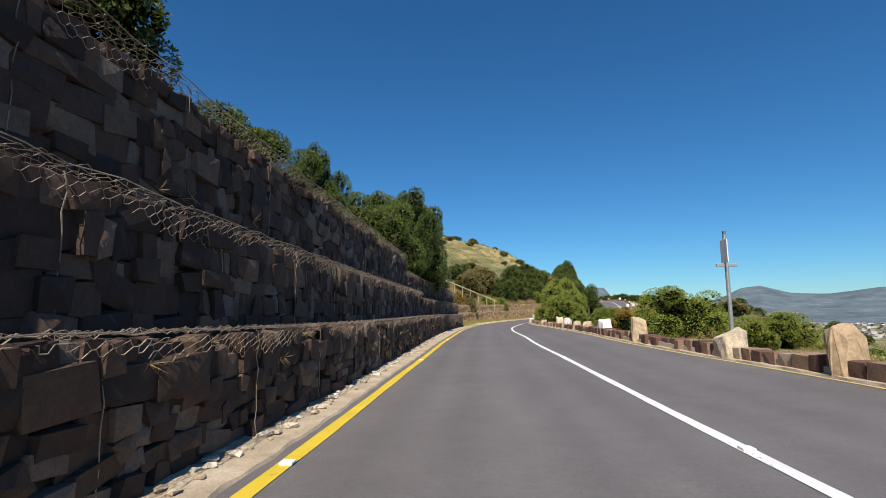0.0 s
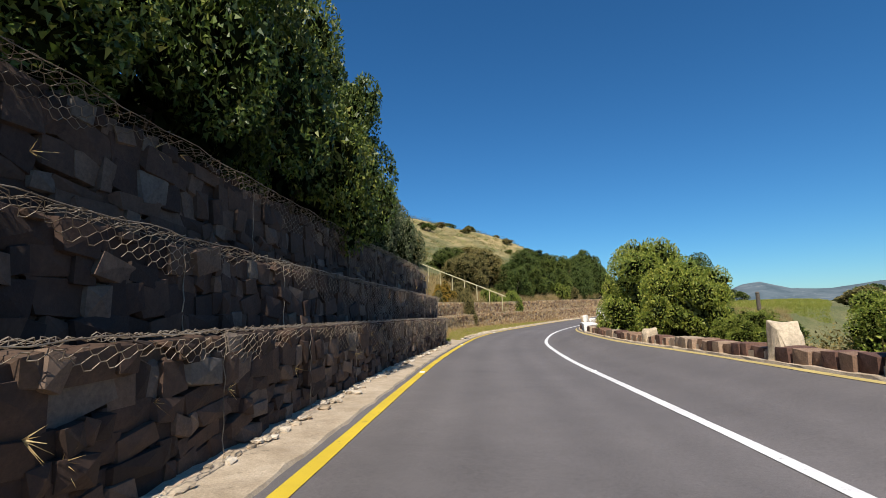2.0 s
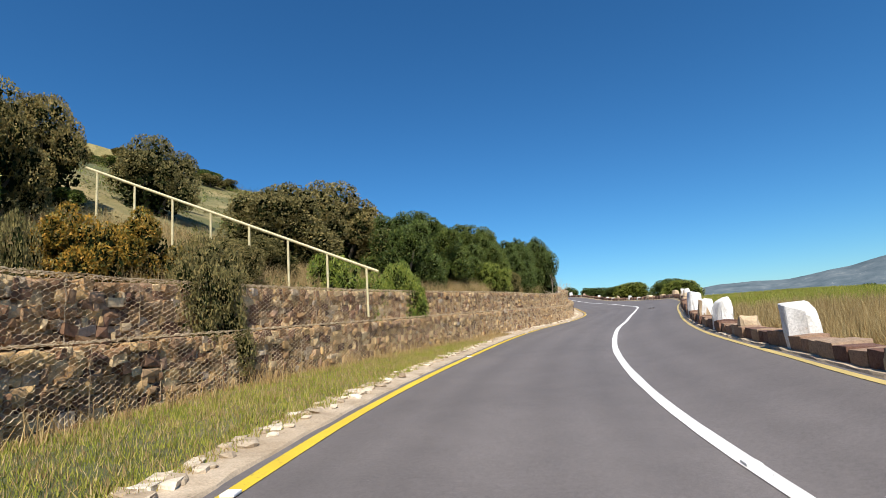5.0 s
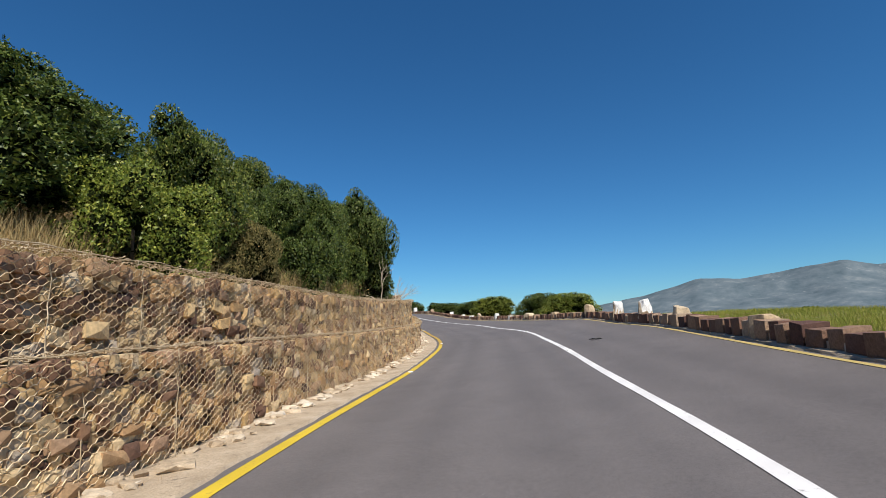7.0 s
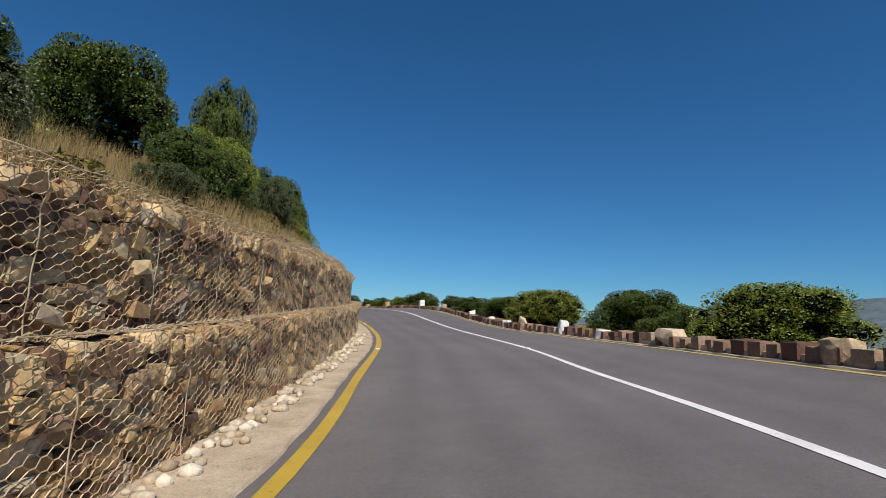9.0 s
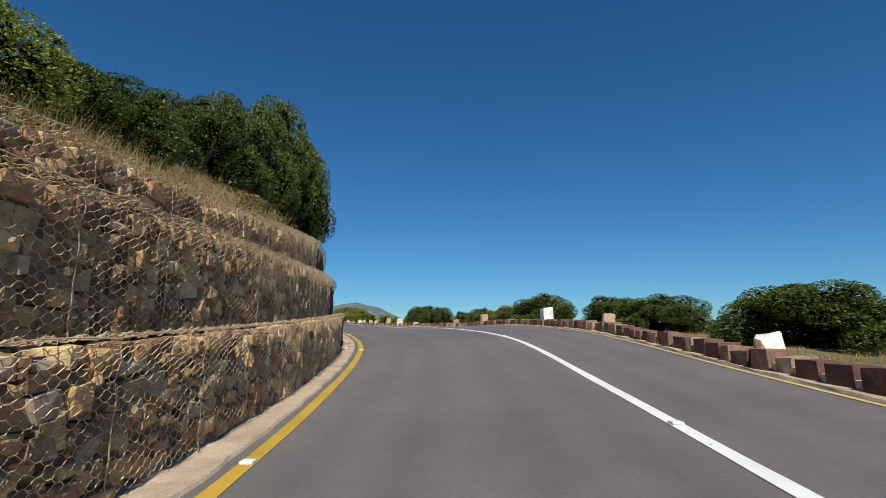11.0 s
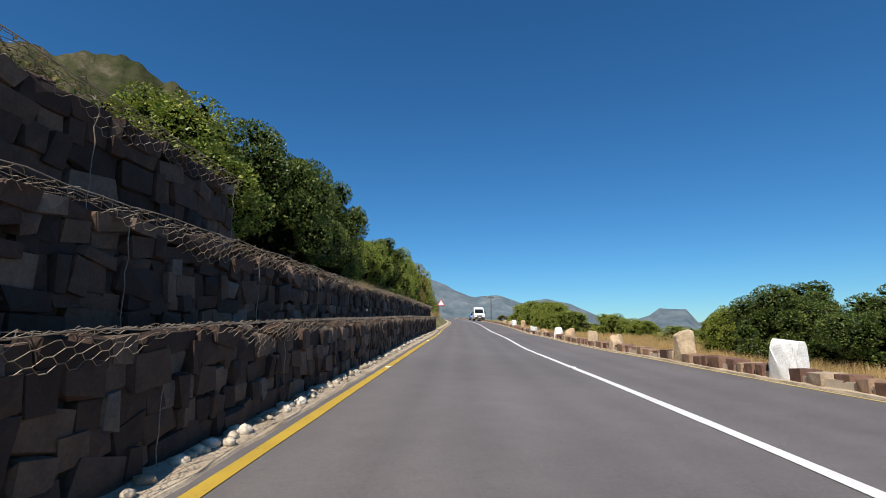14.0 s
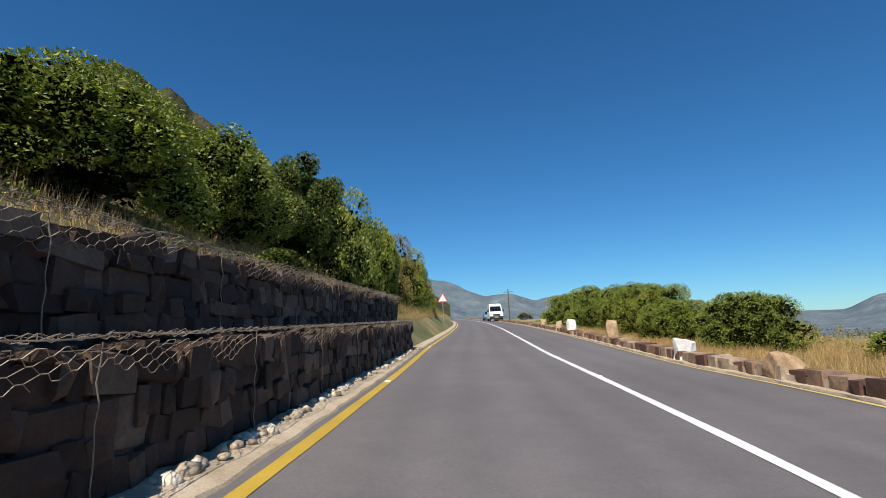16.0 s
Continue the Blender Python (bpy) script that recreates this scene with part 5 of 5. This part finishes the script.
grass("dry_grass", 13000, lambda r, n: r.uniform(44, 112, n), lambda r, n: (lambda k: lambda s: wall_u(s) - 1.35 - np.repeat(k, 14))(r.uniform(0.0, 1.0, n) ** 1.6 * 7), 0.5, DRY_GRASS, "tall dry straw-coloured grass above the gabions", 1)
grass("verge_grass", 4500, lambda r, n: r.uniform(42.6, 62, n), lambda r, n: (lambda k: lambda s: wall_u(s) + 0.1 + np.repeat(k, 14) * (yellow_u(s) - 0.5 - wall_u(s)))(r.uniform(0, 1, n)), 0.075, GREEN_GRASS, "short yellow-green verge grass before the gabions", 2)
grass("roadside_grass", 11000, lambda r, n: r.uniform(-4, 190, n), lambda r, n: (lambda k: lambda s: edge_u(s) + 0.75 + np.repeat(k, 14))(r.uniform(0.0, 1.0, n) ** 1.5 * 7), 0.13, DRY_GRASS, "thin dry grass behind the parapet", 3)
grass("meadow_grass", 9000, lambda r, n: r.uniform(66, 92, n), lambda r, n: (lambda k: lambda s: edge_u(s) + 0.8 + np.repeat(k, 14))(r.uniform(0, 11, n)), 0.2, GREEN_GRASS, "yellow-green meadow grass behind the parapet", 4)
grass("dry_slope_grass", 7000, lambda r, n: r.uniform(127, 182, n), lambda r, n: (lambda k: lambda s: edge_u(s) + 0.75 + np.repeat(k, 14))(r.uniform(0, 1, n) ** 1.3 * 6), 0.26, DRY_GRASS, "dry tan grass on the slope behind the parapet", 9)
grass("bank_grass", 5000, lambda r, n: r.uniform(126, 215, n), lambda r, n: (lambda k: lambda s: wall_u(s) - 1.35 - np.repeat(k, 14))(r.uniform(0.0, 1.0, n) ** 1.5 * 9), 0.38, DRY_GRASS, "dry grass on the bank", 5)

grass("dry_verge_grass", 2400, lambda r, n: r.uniform(42.6, 66, n), lambda r, n: (lambda k: lambda s: wall_u(s) + 0.06 + np.repeat(k, 14) ** 1.5 * (yellow_u(s) - 0.5 - wall_u(s)))(r.uniform(0, 1, n)), 0.09, DRY_GRASS, "dry straw-coloured verge grass before the gabions", 6)
grass("wall_foot_stalks", 130, lambda r, n: r.uniform(43, 70, n), lambda r, n: (lambda k: lambda s: wall_u(s) + 0.14 + np.repeat(k, 14))(r.uniform(0, 0.3, n)), 0.34, DRY_GRASS, "tall dry grass stalks along the foot of the gabions", 7)

grass("tall_dry_grass", 4200, lambda r, n: r.uniform(43, 67, n), lambda r, n: (lambda k: lambda s: edge_u(s) + 0.75 + np.repeat(k, 14))(r.uniform(0, 1, n) ** 1.3 * 9), 0.42, DRY_GRASS, "tall tan dry grass behind the parapet", 8)



# ---- fixtures and small things ----
def box(bm, x0, x1, y0, y1, z0, z1, bevel=0.0):
    r = bmesh.ops.create_cube(bm, size=1.0, matrix=Matrix.Translation(((x0 + x1) / 2, (y0 + y1) / 2, (z0 + z1) / 2)) @ Matrix.Diagonal((x1 - x0, y1 - y0, z1 - z0, 1)))
    if bevel:
        es = list({e for v in r["verts"] for e in v.link_edges})
        bmesh.ops.bevel(bm, geom=es, offset=bevel, segments=2, affect="EDGES", profile=0.6)
    return bm


def rod(bm, a, b, r0, r1=None, sides=10):
    a, b = Vector(a), Vector(b)
    m = Matrix.Translation((a + b) / 2) @ (b - a).to_track_quat("Z", "Y").to_matrix().to_4x4()
    bmesh.ops.create_cone(bm, segments=sides, radius1=r0, radius2=r0 if r1 is None else r1, depth=(b - a).length, cap_ends=True, matrix=m)
    return bm


def thing(name, s, u, label, category, v=None, turn=0.0):
    root = new(name)
    p = pt(s, u)
    z = ground_at(s, u) if v is None else p.z + v
    root.matrix_basis = pose(p.x, p.y, z, 0, 0, heading(s) + turn)
    return tagged(root, label, category)


def sign_pole():
    """A pale pole with a cross arm and a plate seen on edge, behind the parapet."""
    p = thing("sign_pole", 13.3, 5.9, "pale grey steel pole with cross arm and sign plate", "pole")
    part("pole", rod(bmesh.new(), (0, 0, -0.3), (0.0, 0.0, 2.75), 0.05, 0.042), STEEL, p)
    part("cross_arm", box(bmesh.new(), -0.24, 0.24, -0.025, 0.025, 1.98, 2.05, 0.006), STEEL, p)
    part("sign_plate", box(bmesh.new(), -0.06, -0.035, -0.2, 0.12, 2.08, 2.62, 0.004), SIGN_WHITE, p)
    part("cap", rod(bmesh.new(), (0, 0, 2.75), (0, 0, 2.83), 0.03, 0.05), STEEL, p)


def marker_post(s, u, h):
    p = thing("marker_post", s, u, "thin weathered wooden marker post among bushes", "post")
    part("post", rod(bmesh.new(), (0, 0, -0.2), (0, 0, h), 0.05, 0.045), BARK, p)
    part("cap", rod(bmesh.new(), (0, 0, h), (0, 0, h + 0.03), 0.055, 0.02), BARK, p)


def hand_rail():
    """The cream rail of a footpath that climbs the bank."""
    ends = (place(54.9, -10.0, 5.0), place(56.7, -3.5, 2.07))
    a, b = Vector(ends[0].tolist()), Vector(ends[1].tolist())
    root = new("hand_rail")
    root.location = (a + b) / 2 - Vector((0, 0, 1.0))
    tagged(root, "cream-painted sloping hand rail on posts across the bank", "railing")
    o = root.location
    part("top_rail", rod(bmesh.new(), a - o, b - o, 0.032, 0.032, 8), RAIL_PAINT, root)
    for k in range(8):
        q = a.lerp(b, (k + 0.3) / 7.6)
        g = float(ground_height(np.array([[q.x, q.y]]))[0])
        part("post", rod(bmesh.new(), Vector((q.x, q.y, max(g, q.z - 1.0) - 0.12)) - o, q - o, 0.026, 0.026, 8), RAIL_PAINT, root)


def warning_sign():
    p = thing("warning_sign", 196.0, -2.9, "triangular red-bordered warning sign on a grey post beside the road", "road sign")
    part("post", rod(bmesh.new(), (0, 0, -0.2), (0, 0, 2.3), 0.04), STEEL, p)
    for name, r, y, mat in (("border", 0.62, -0.05, SIGN_RED), ("face", 0.47, -0.065, SIGN_WHITE)):
        bm = bmesh.new()
        vs = [bm.verts.new((r * math.sin(k * 2.0944), y, 2.15 + r * math.cos(k * 2.0944))) for k in range(3)]
        f = bm.faces.new(vs)
        e = bmesh.ops.extrude_face_region(bm, geom=[f])
        bmesh.ops.translate(bm, verts=[v for v in e["geom"] if isinstance(v, bmesh.types.BMVert)], vec=(0, 0.012, 0))
        bmesh.ops.recalc_face_normals(bm, faces=bm.faces)
        part(name, bm, mat, p)


def utility_pole(s, u, h):
    p = thing("utility_pole", s, u, "wooden utility pole with a cross arm among bushes", "pole")
    part("pole", rod(bmesh.new(), (0, 0, -0.5), (0, 0, h), 0.13, 0.09), BARK, p)
    part("cross_arm", box(bmesh.new(), -0.9, 0.9, -0.06, 0.06, h - 0.6, h - 0.46, 0.01), BARK, p)
    for x in (-0.8, 0.0, 0.8):
        part("insulator", rod(bmesh.new(), (x, 0, h - 0.46), (x, 0, h - 0.3), 0.04, 0.03), SIGN_WHITE, p)


def wheel(parent, x, y, r):
    bm = bmesh.new()
    bmesh.ops.create_cone(bm, segments=24, radius1=r, radius2=r, depth=0.22, cap_ends=True, matrix=Matrix.Translation((x, y, r)) @ Matrix.Rotation(math.pi / 2, 4, "Y"))
    bmesh.ops.bevel(bm, geom=[e for e in bm.edges if e.calc_length() < 0.3], offset=0.02, segments=1, affect="EDGES")
    w = part("wheel", bm, RUBBER, parent)
    bm = bmesh.new()
    bmesh.ops.create_cone(bm, segments=20, radius1=r * 0.62, radius2=r * 0.62, depth=0.24, cap_ends=True, matrix=Matrix.Translation((x, y, r)) @ Matrix.Rotation(math.pi / 2, 4, "Y"))
    part("rim", bm, RIM, w)


def profile_body(outline, half, inset=0.14, waist=1.0):
    """A vehicle body: a side outline (y, z) swept across, its upper part drawn in."""
    bm = bmesh.new()
    rings = []
    for x in (-half, -half * 0.5, 0.0, half * 0.5, half):
        rings.append([bm.verts.new((x * (1 - inset * max(0.0, z - waist) / 1.2) * 1.0, y - (0.04 * abs(x) if y < 0 else -0.04 * abs(x)) * 0, z)) for y, z in outline])
    n = len(outline)
    for a, b in zip(rings, rings[1:]):
        for k in range(n):
            bm.faces.new((a[k], a[(k + 1) % n], b[(k + 1) % n], b[k]))
    bm.faces.new(rings[0])
    bm.faces.new(rings[-1][::-1])
    bmesh.ops.recalc_face_normals(bm, faces=bm.faces)
    bmesh.ops.bevel(bm, geom=[e for e in bm.edges if len(e.link_faces) == 2 and e.calc_face_angle(0) > 0.5], offset=0.05, segments=2, affect="EDGES", profile=0.6)
    return bm


def quad_panel(bm, pts, thick=0.02):
    vs = [bm.verts.new(p) for p in pts]
    f = bm.faces.new(vs)
    bmesh.ops.solidify(bm, geom=[f], thickness=thick)
    return bm


def van():
    """A white high-roofed van coming the other way; its nose points at -y."""
    p = thing("van", 222.0, float(white_u(222.0)) + 2.15, "white high-roofed panel van in the far lane", "van", v=0.03)
    body = [(-2.55, 0.35), (-2.6, 0.75), (-2.35, 1.1), (-1.75, 1.3), (-1.15, 2.1), (-0.8, 2.4), (0.0, 2.52), (2.4, 2.5), (2.6, 2.3), (2.62, 0.35)]
    part("body", profile_body(body, 0.98, 0.12), VAN_WHITE, p)
    part("windscreen", quad_panel(bmesh.new(), [(-0.82, -1.75, 1.34), (0.82, -1.75, 1.34), (0.72, -1.19, 2.08), (-0.72, -1.19, 2.08)]), DARK_GLASS, p)
    part("grille", box(bmesh.new(), -0.5, 0.5, -2.66, -2.56, 0.72, 0.92, 0.02), BLACK_PLASTIC, p)
    part("bumper", box(bmesh.new(), -0.95, 0.95, -2.72, -2.5, 0.32, 0.62, 0.05), BLACK_PLASTIC, p)
    part("number_plate", box(bmesh.new(), -0.26, 0.26, -2.74, -2.71, 0.44, 0.55), PLATE, p)
    for x in (-0.76, 0.76):
        part("headlight", box(bmesh.new(), x - 0.15, x + 0.15, -2.58, -2.42, 0.78, 1.02, 0.04), LAMP_GLASS, p)
        part("mirror", box(bmesh.new(), x * 1.5 - 0.09, x * 1.5 + 0.09, -1.55, -1.42, 1.3, 1.62, 0.03), BLACK_PLASTIC, p)
        part("side_window", quad_panel(bmesh.new(), [(x * 1.27, -1.55, 1.35), (x * 1.27, -0.5, 1.35), (x * 1.19, -0.5, 1.95), (x * 1.19, -1.1, 1.95)]), DARK_GLASS, p)
        for y in (-1.75, 1.7):
            wheel(p, x * 1.12, y, 0.34)


def car(s, du, mat, label):
    p = thing("car", s, float(white_u(s)) + 1.4 + du, label, "car", v=0.03)
    body = [(-2.0, 0.3), (-2.05, 0.65), (-1.8, 0.85), (-0.9, 0.98), (-0.3, 1.42), (1.0, 1.46), (1.75, 1.05), (2.0, 0.95), (2.02, 0.3)]
    part("body", profile_body(body, 0.84, 0.3, 0.85), mat, p)
    part("windscreen", quad_panel(bmesh.new(), [(-0.68, -0.93, 1.0), (0.68, -0.93, 1.0), (0.56, -0.36, 1.4), (-0.56, -0.36, 1.4)]), DARK_GLASS, p)
    for x in (-0.62, 0.62):
        part("headlight", box(bmesh.new(), x - 0.16, x + 0.16, -2.05, -1.9, 0.62, 0.78, 0.03), LAMP_GLASS, p)
        for y in (-1.3, 1.25):
            wheel(p, x * 1.22, y, 0.3)


def road_stud(s, centre, mat, label):
    p = pt(s, centre, 0.006)
    bm = bmesh.new()
    box(bm, -0.05, 0.05, -0.05, 0.05, 0.0, 0.022, 0.008)
    ob = part("road_stud", bm, mat, None, label)
    ob.matrix_basis = pose(p.x, p.y, p.z, 0, 0, heading(s))
    tagged(ob, category="road stud", group="reflective road studs")


def tyre_scrap():
    """A flat dark strip of tread lying in the far lane."""
    rng = np.random.default_rng(5)
    bm = bmesh.new()
    for k in range(9):
        x = -0.27 + k * 0.06
        box(bm, x, x + 0.055, -0.05 + rng.uniform(-0.03, 0.02), 0.05 + rng.uniform(-0.02, 0.03), 0.0, 0.03 + 0.03 * math.sin(k * 0.7) ** 2, 0.006)
    ob = part("tyre_scrap", bm, RUBBER, None, "black strip of torn tyre tread lying on the asphalt")
    q = pt(77.1, 2.75, 0.012)
    ob.matrix_basis = pose(q.x, q.y, q.z, 0, 0, heading(77) + 12) @ Matrix.Diagonal((0.6, 0.6, 0.6, 1))
    tagged(ob, category="debris")


def pebbles(name, s0, s1, n, u_of, size, seed, label, broken=False):
    """Rounded stones bedded along the foot of the wall."""
    rng = np.random.default_rng(seed)
    bm = bmesh.new()
    bmesh.ops.create_icosphere(bm, subdivisions=1, radius=1.0)
    base = np.array([v.co[:] for v in bm.verts])
    tri = np.array([[v.index for v in f.verts] for f in bm.faces])
    bm.free()
    s = rng.uniform(s0, s1, n)
    p = place(s, u_of(s) + rng.normal(size=n) * 0.03, 0.05)
    r = size * rng.uniform(0.6, 1.3, (n, 1, 1)) * np.stack([rng.uniform(0.8, 1.3, n), rng.uniform(0.8, 1.3, n), rng.uniform(0.55, 0.85, n)], 1)[:, None]
    v = p[:, None] + base[None] * r * (1 + 0.1 * rng.normal(size=(n, len(base), 1)))
    if broken:
        base, tri = STONE_V, STONE_F
        v = p[:, None] + stone_shapes(n, 0.35) * r * np.array([1.5, 1.5, 0.8])
    f = (tri[None] + (np.arange(n) * len(base))[:, None, None]).reshape(-1, 3)
    tagged(mesh_object(name, v.reshape(-1, 3), f, PEBBLE, smooth=not broken), label, "stones", kind="stuff")


def clay_bank():
    """A broken face of yellow clay under the bushes."""
    n, k = 26, 9
    s, h = np.meshgrid(np.linspace(47.0, 49.6, n), np.linspace(0, 1, k), indexing="ij")
    jag = 0.22 * smooth_noise(s * 3 + h * 7, 2.0, 0.6) + 0.2 * smooth_noise(s * 8 - h * 5, 5.0, 0.5)
    edge = np.sin(np.linspace(0, math.pi, n))[:, None] ** 0.6
    p = place(s.ravel(), (-6.0 - h * 0.45 + jag * 0.5).ravel())
    g = ground_height(p[:, :2]).reshape(n, k)
    p = p.reshape(n, k, 3)
    p[..., 2] = g - 0.15 + edge * (0.1 + 0.62 * h ** 0.7 * (1 + 0.5 * jag))
    idx = np.arange(n * k).reshape(n, k)
    f = np.stack([idx[:-1, :-1], idx[:-1, 1:], idx[1:, 1:], idx[1:, :-1]], -1).reshape(-1, 4)
    tagged(mesh_object("clay_bank", p.reshape(-1, 3), f, CLAY), "broken yellow clay face in the bank above the gabions", "bank", kind="structure")


def white_slab():
    """A low whitewashed block of the parapet."""
    bm = bmesh.new()
    box(bm, -0.24, 0.24, -1.3, 1.3, -0.1, 0.30, 0.03)
    bmesh.ops.subdivide_edges(bm, edges=[e for e in bm.edges if e.calc_length() > 0.2], cuts=3, use_grid_fill=True)
    for v in bm.verts:
        v.co += Vector((noise.noise(v.co * 5), noise.noise(v.co * 5 + Vector((9, 0, 0))), noise.noise(v.co * 4 + Vector((0, 7, 0))))) * 0.03
    ob = part("parapet_block", bm, WHITE_PAINT, None, "long low whitewashed masonry block in the parapet")
    q = pt(41.6, float(edge_u(41.6)) + 0.40)
    ob.matrix_basis = pose(q.x, q.y, q.z, 0, 0, heading(41.6))
    tagged(ob, category="wall block")


def drain_grate():
    p = thing("drain_grate", 43.5, -2.08, "rusty slotted drain grate in the gutter", "drain", v=0.045)
    part("frame", box(bmesh.new(), -0.16, 0.16, -0.3, 0.3, -0.04, 0.0, 0.005), STEEL, p)
    for k in range(6):
        part("bar", box(bmesh.new(), -0.14, 0.14, -0.26 + k * 0.1, -0.21 + k * 0.1, 0.0, 0.018, 0.004), RUBBER, p)


def dead_branch(s, u, size, seed):
    """A bare grey bush leaning over the wall."""
    rng = np.random.default_rng(seed)
    segs, rads, todo = [], [], [(np.zeros(3), np.array([0.35, 0.2, 0.6]), 0.022, 0)]
    while todo:
        p, d, r, lev = todo.pop()
        q = p + d * size * rng.uniform(0.3, 0.5)
        segs.append((p, q))
        rads.append(r)
        if lev < 4:
            for _ in range(3 if lev < 2 else 2):
                todo.append((q, d * 0.85 + rng.normal(size=3) * 0.34, r * 0.66, lev + 1))
    v, f = tubes(np.array(segs), np.array(rads), 4)
    ob = mesh_object("dead_branch", v, f, PEBBLE)
    q = pt(s, u)
    ob.location = (q.x, q.y, q.z + float(top2(s)) - 0.05)
    tagged(ob, "bare grey dead branch above the gabions", "branch")


def wall_plate():
    """A small pale plate fixed to the middle course."""
    p = pt(140.3, float(step2(140.3)) + 0.075, 1.125)
    ob = part("wall_plate", box(bmesh.new(), -0.006, 0.006, -0.075, 0.075, -0.028, 0.028, 0.003), SIGN_WHITE, None, "small pale rectangular plate wired to the gabion face")
    ob.matrix_basis = pose(p.x, p.y, p.z, 0, 0, heading(140.3))
    tagged(ob, category="plate")


def wall_weeds(name, n, s0, s1, front, v0, v1, seed):
    """Dry sprigs rooted between the stones of a course."""
    rng = np.random.default_rng(seed)
    s, v = np.repeat(rng.uniform(s0, s1, n), 9), np.repeat(rng.uniform(v0, v1, n), 9)
    p = place(s, front(s) + 0.01, v)
    _, _, _, _, fx, fy = on_road(s)
    out, along = np.stack([fy, -fx, 0 * fx], 1), np.stack([fx, fy, 0 * fx], 1)
    m = len(s)
    way = out * rng.uniform(0.3, 1.0, (m, 1)) + along * rng.normal(size=(m, 1)) * 0.5 + np.array([0, 0, 1.0]) * rng.uniform(-0.9, 0.7, (m, 1))
    way *= rng.uniform(0.05, 0.17, (m, 1)) / np.linalg.norm(way, axis=1)[:, None]
    side = np.cross(way, rng.normal(size=(m, 3)))
    side *= 0.005 / (np.linalg.norm(side, axis=1)[:, None] + 1e-9)
    verts = np.stack([p - side, p + side, p + way], 1).reshape(-1, 3)
    tagged(mesh_object(name, verts, np.arange(3 * m).reshape(-1, 3), DRY_GRASS), "dry sprigs growing between the gabion stones", "weeds", kind="stuff")


def town():
    """Pale houses scattered over the valley floor, far off."""
    rng = np.random.default_rng(21)
    n = 1700
    az = np.radians(rng.choice([-17.0, -22.0, -26.0, -31.0, -36.0, -42.0, -60.0, -66.0], n) + rng.normal(size=n) * 4.0)
    r = 1050 + 1100 * rng.uniform(0, 1, n) ** 0.8
    c = np.stack([20 - np.sin(az) * r, 80 + np.cos(az) * r], 1)
    g = ground_height(c)
    v, f = [], []
    cube = _C
    quads = np.array([[0, 1, 3, 2], [4, 6, 7, 5], [0, 4, 5, 1], [2, 3, 7, 6], [1, 5, 7, 3], [0, 2, 6, 4]])
    half = np.stack([rng.uniform(2.5, 7, n), rng.uniform(2.5, 6, n), rng.uniform(1.4, 3.0, n)], 1)
    v = np.concatenate([c, g[:, None] + half[:, 2:]], 1)[:, None] + cube[None] * half[:, None]
    f = (quads[None] + (np.arange(n) * 8)[:, None, None]).reshape(-1, 4)
    tagged(mesh_object("far_houses", v.reshape(-1, 3), f, HOUSES), "tiny pale houses of a town in the valley", "houses", kind="stuff")


town()
wall_plate()
wall_weeds("lower_wall_weeds", 46, 2, 40, step1, 0.25, 0.9, 51)
wall_weeds("upper_wall_weeds", 30, 2, 40, step3, 1.9, 2.6, 52)
clay_bank()
white_slab()
drain_grate()
hand_rail()
sign_pole()
marker_post(34.9, 6.6, 1.25)
warning_sign()
utility_pole(246.0, 9.5, 6.0)
van()
car(233.0, 0.75, CAR_BLUE, "small blue car behind the van in the far lane")
tyre_scrap()
dead_branch(80.2, -3.0, 0.55, 3)
dead_branch(83.9, -2.8, 0.5, 4)
dead_branch(84.4, -2.8, 0.42, 6)
pebbles("gutter_pebbles", 85.0, 97.0, 230, lambda s: wall_u(s) + 0.2 + 0.12 * np.sin(s * 31.0), 0.058, 41, "row of rounded pale pebbles bedded in the gutter")
pebbles("foot_pebbles", 112.0, 164.0, 520, lambda s: wall_u(s) + 0.13 + 0.04 * np.sin(s * 17.0), 0.066, 42, "row of rounded stones along the foot of the gabions")
pebbles("gutter_rubble", -4.0, 42.0, 420, lambda s: wall_u(s) + 0.13 + 0.06 * np.sin(s * 23.0), 0.034, 43, "loose rubble stones bedded in the gutter", True)
pebbles("verge_rubble", 43.0, 64.0, 260, lambda s: yellow_u(s) - 0.52 + 0.12 * np.sin(s * 19.0), 0.045, 44, "pale rubble stones along the grass verge", True)
pebbles("gutter_slabs", 62.0, 84.0, 240, lambda s: wall_u(s) + 0.2 + 0.12 * np.sin(s * 27.0), 0.05, 45, "flat rough stones bedded in the gutter mortar", True)
for _k in range(30):
    _s = (4.6 + 8.9 * _k) if _k < 11 else (139.2 + 8.9 * (_k - 15))
    road_stud(_s, float(white_u(_s)), SIGN_WHITE, "small white reflective stud on the centre line")
    road_stud(_s - 0.5, float(yellow_u(_s)) + 0.02, SIGN_WHITE, "small pale reflective stud on the yellow edge line")
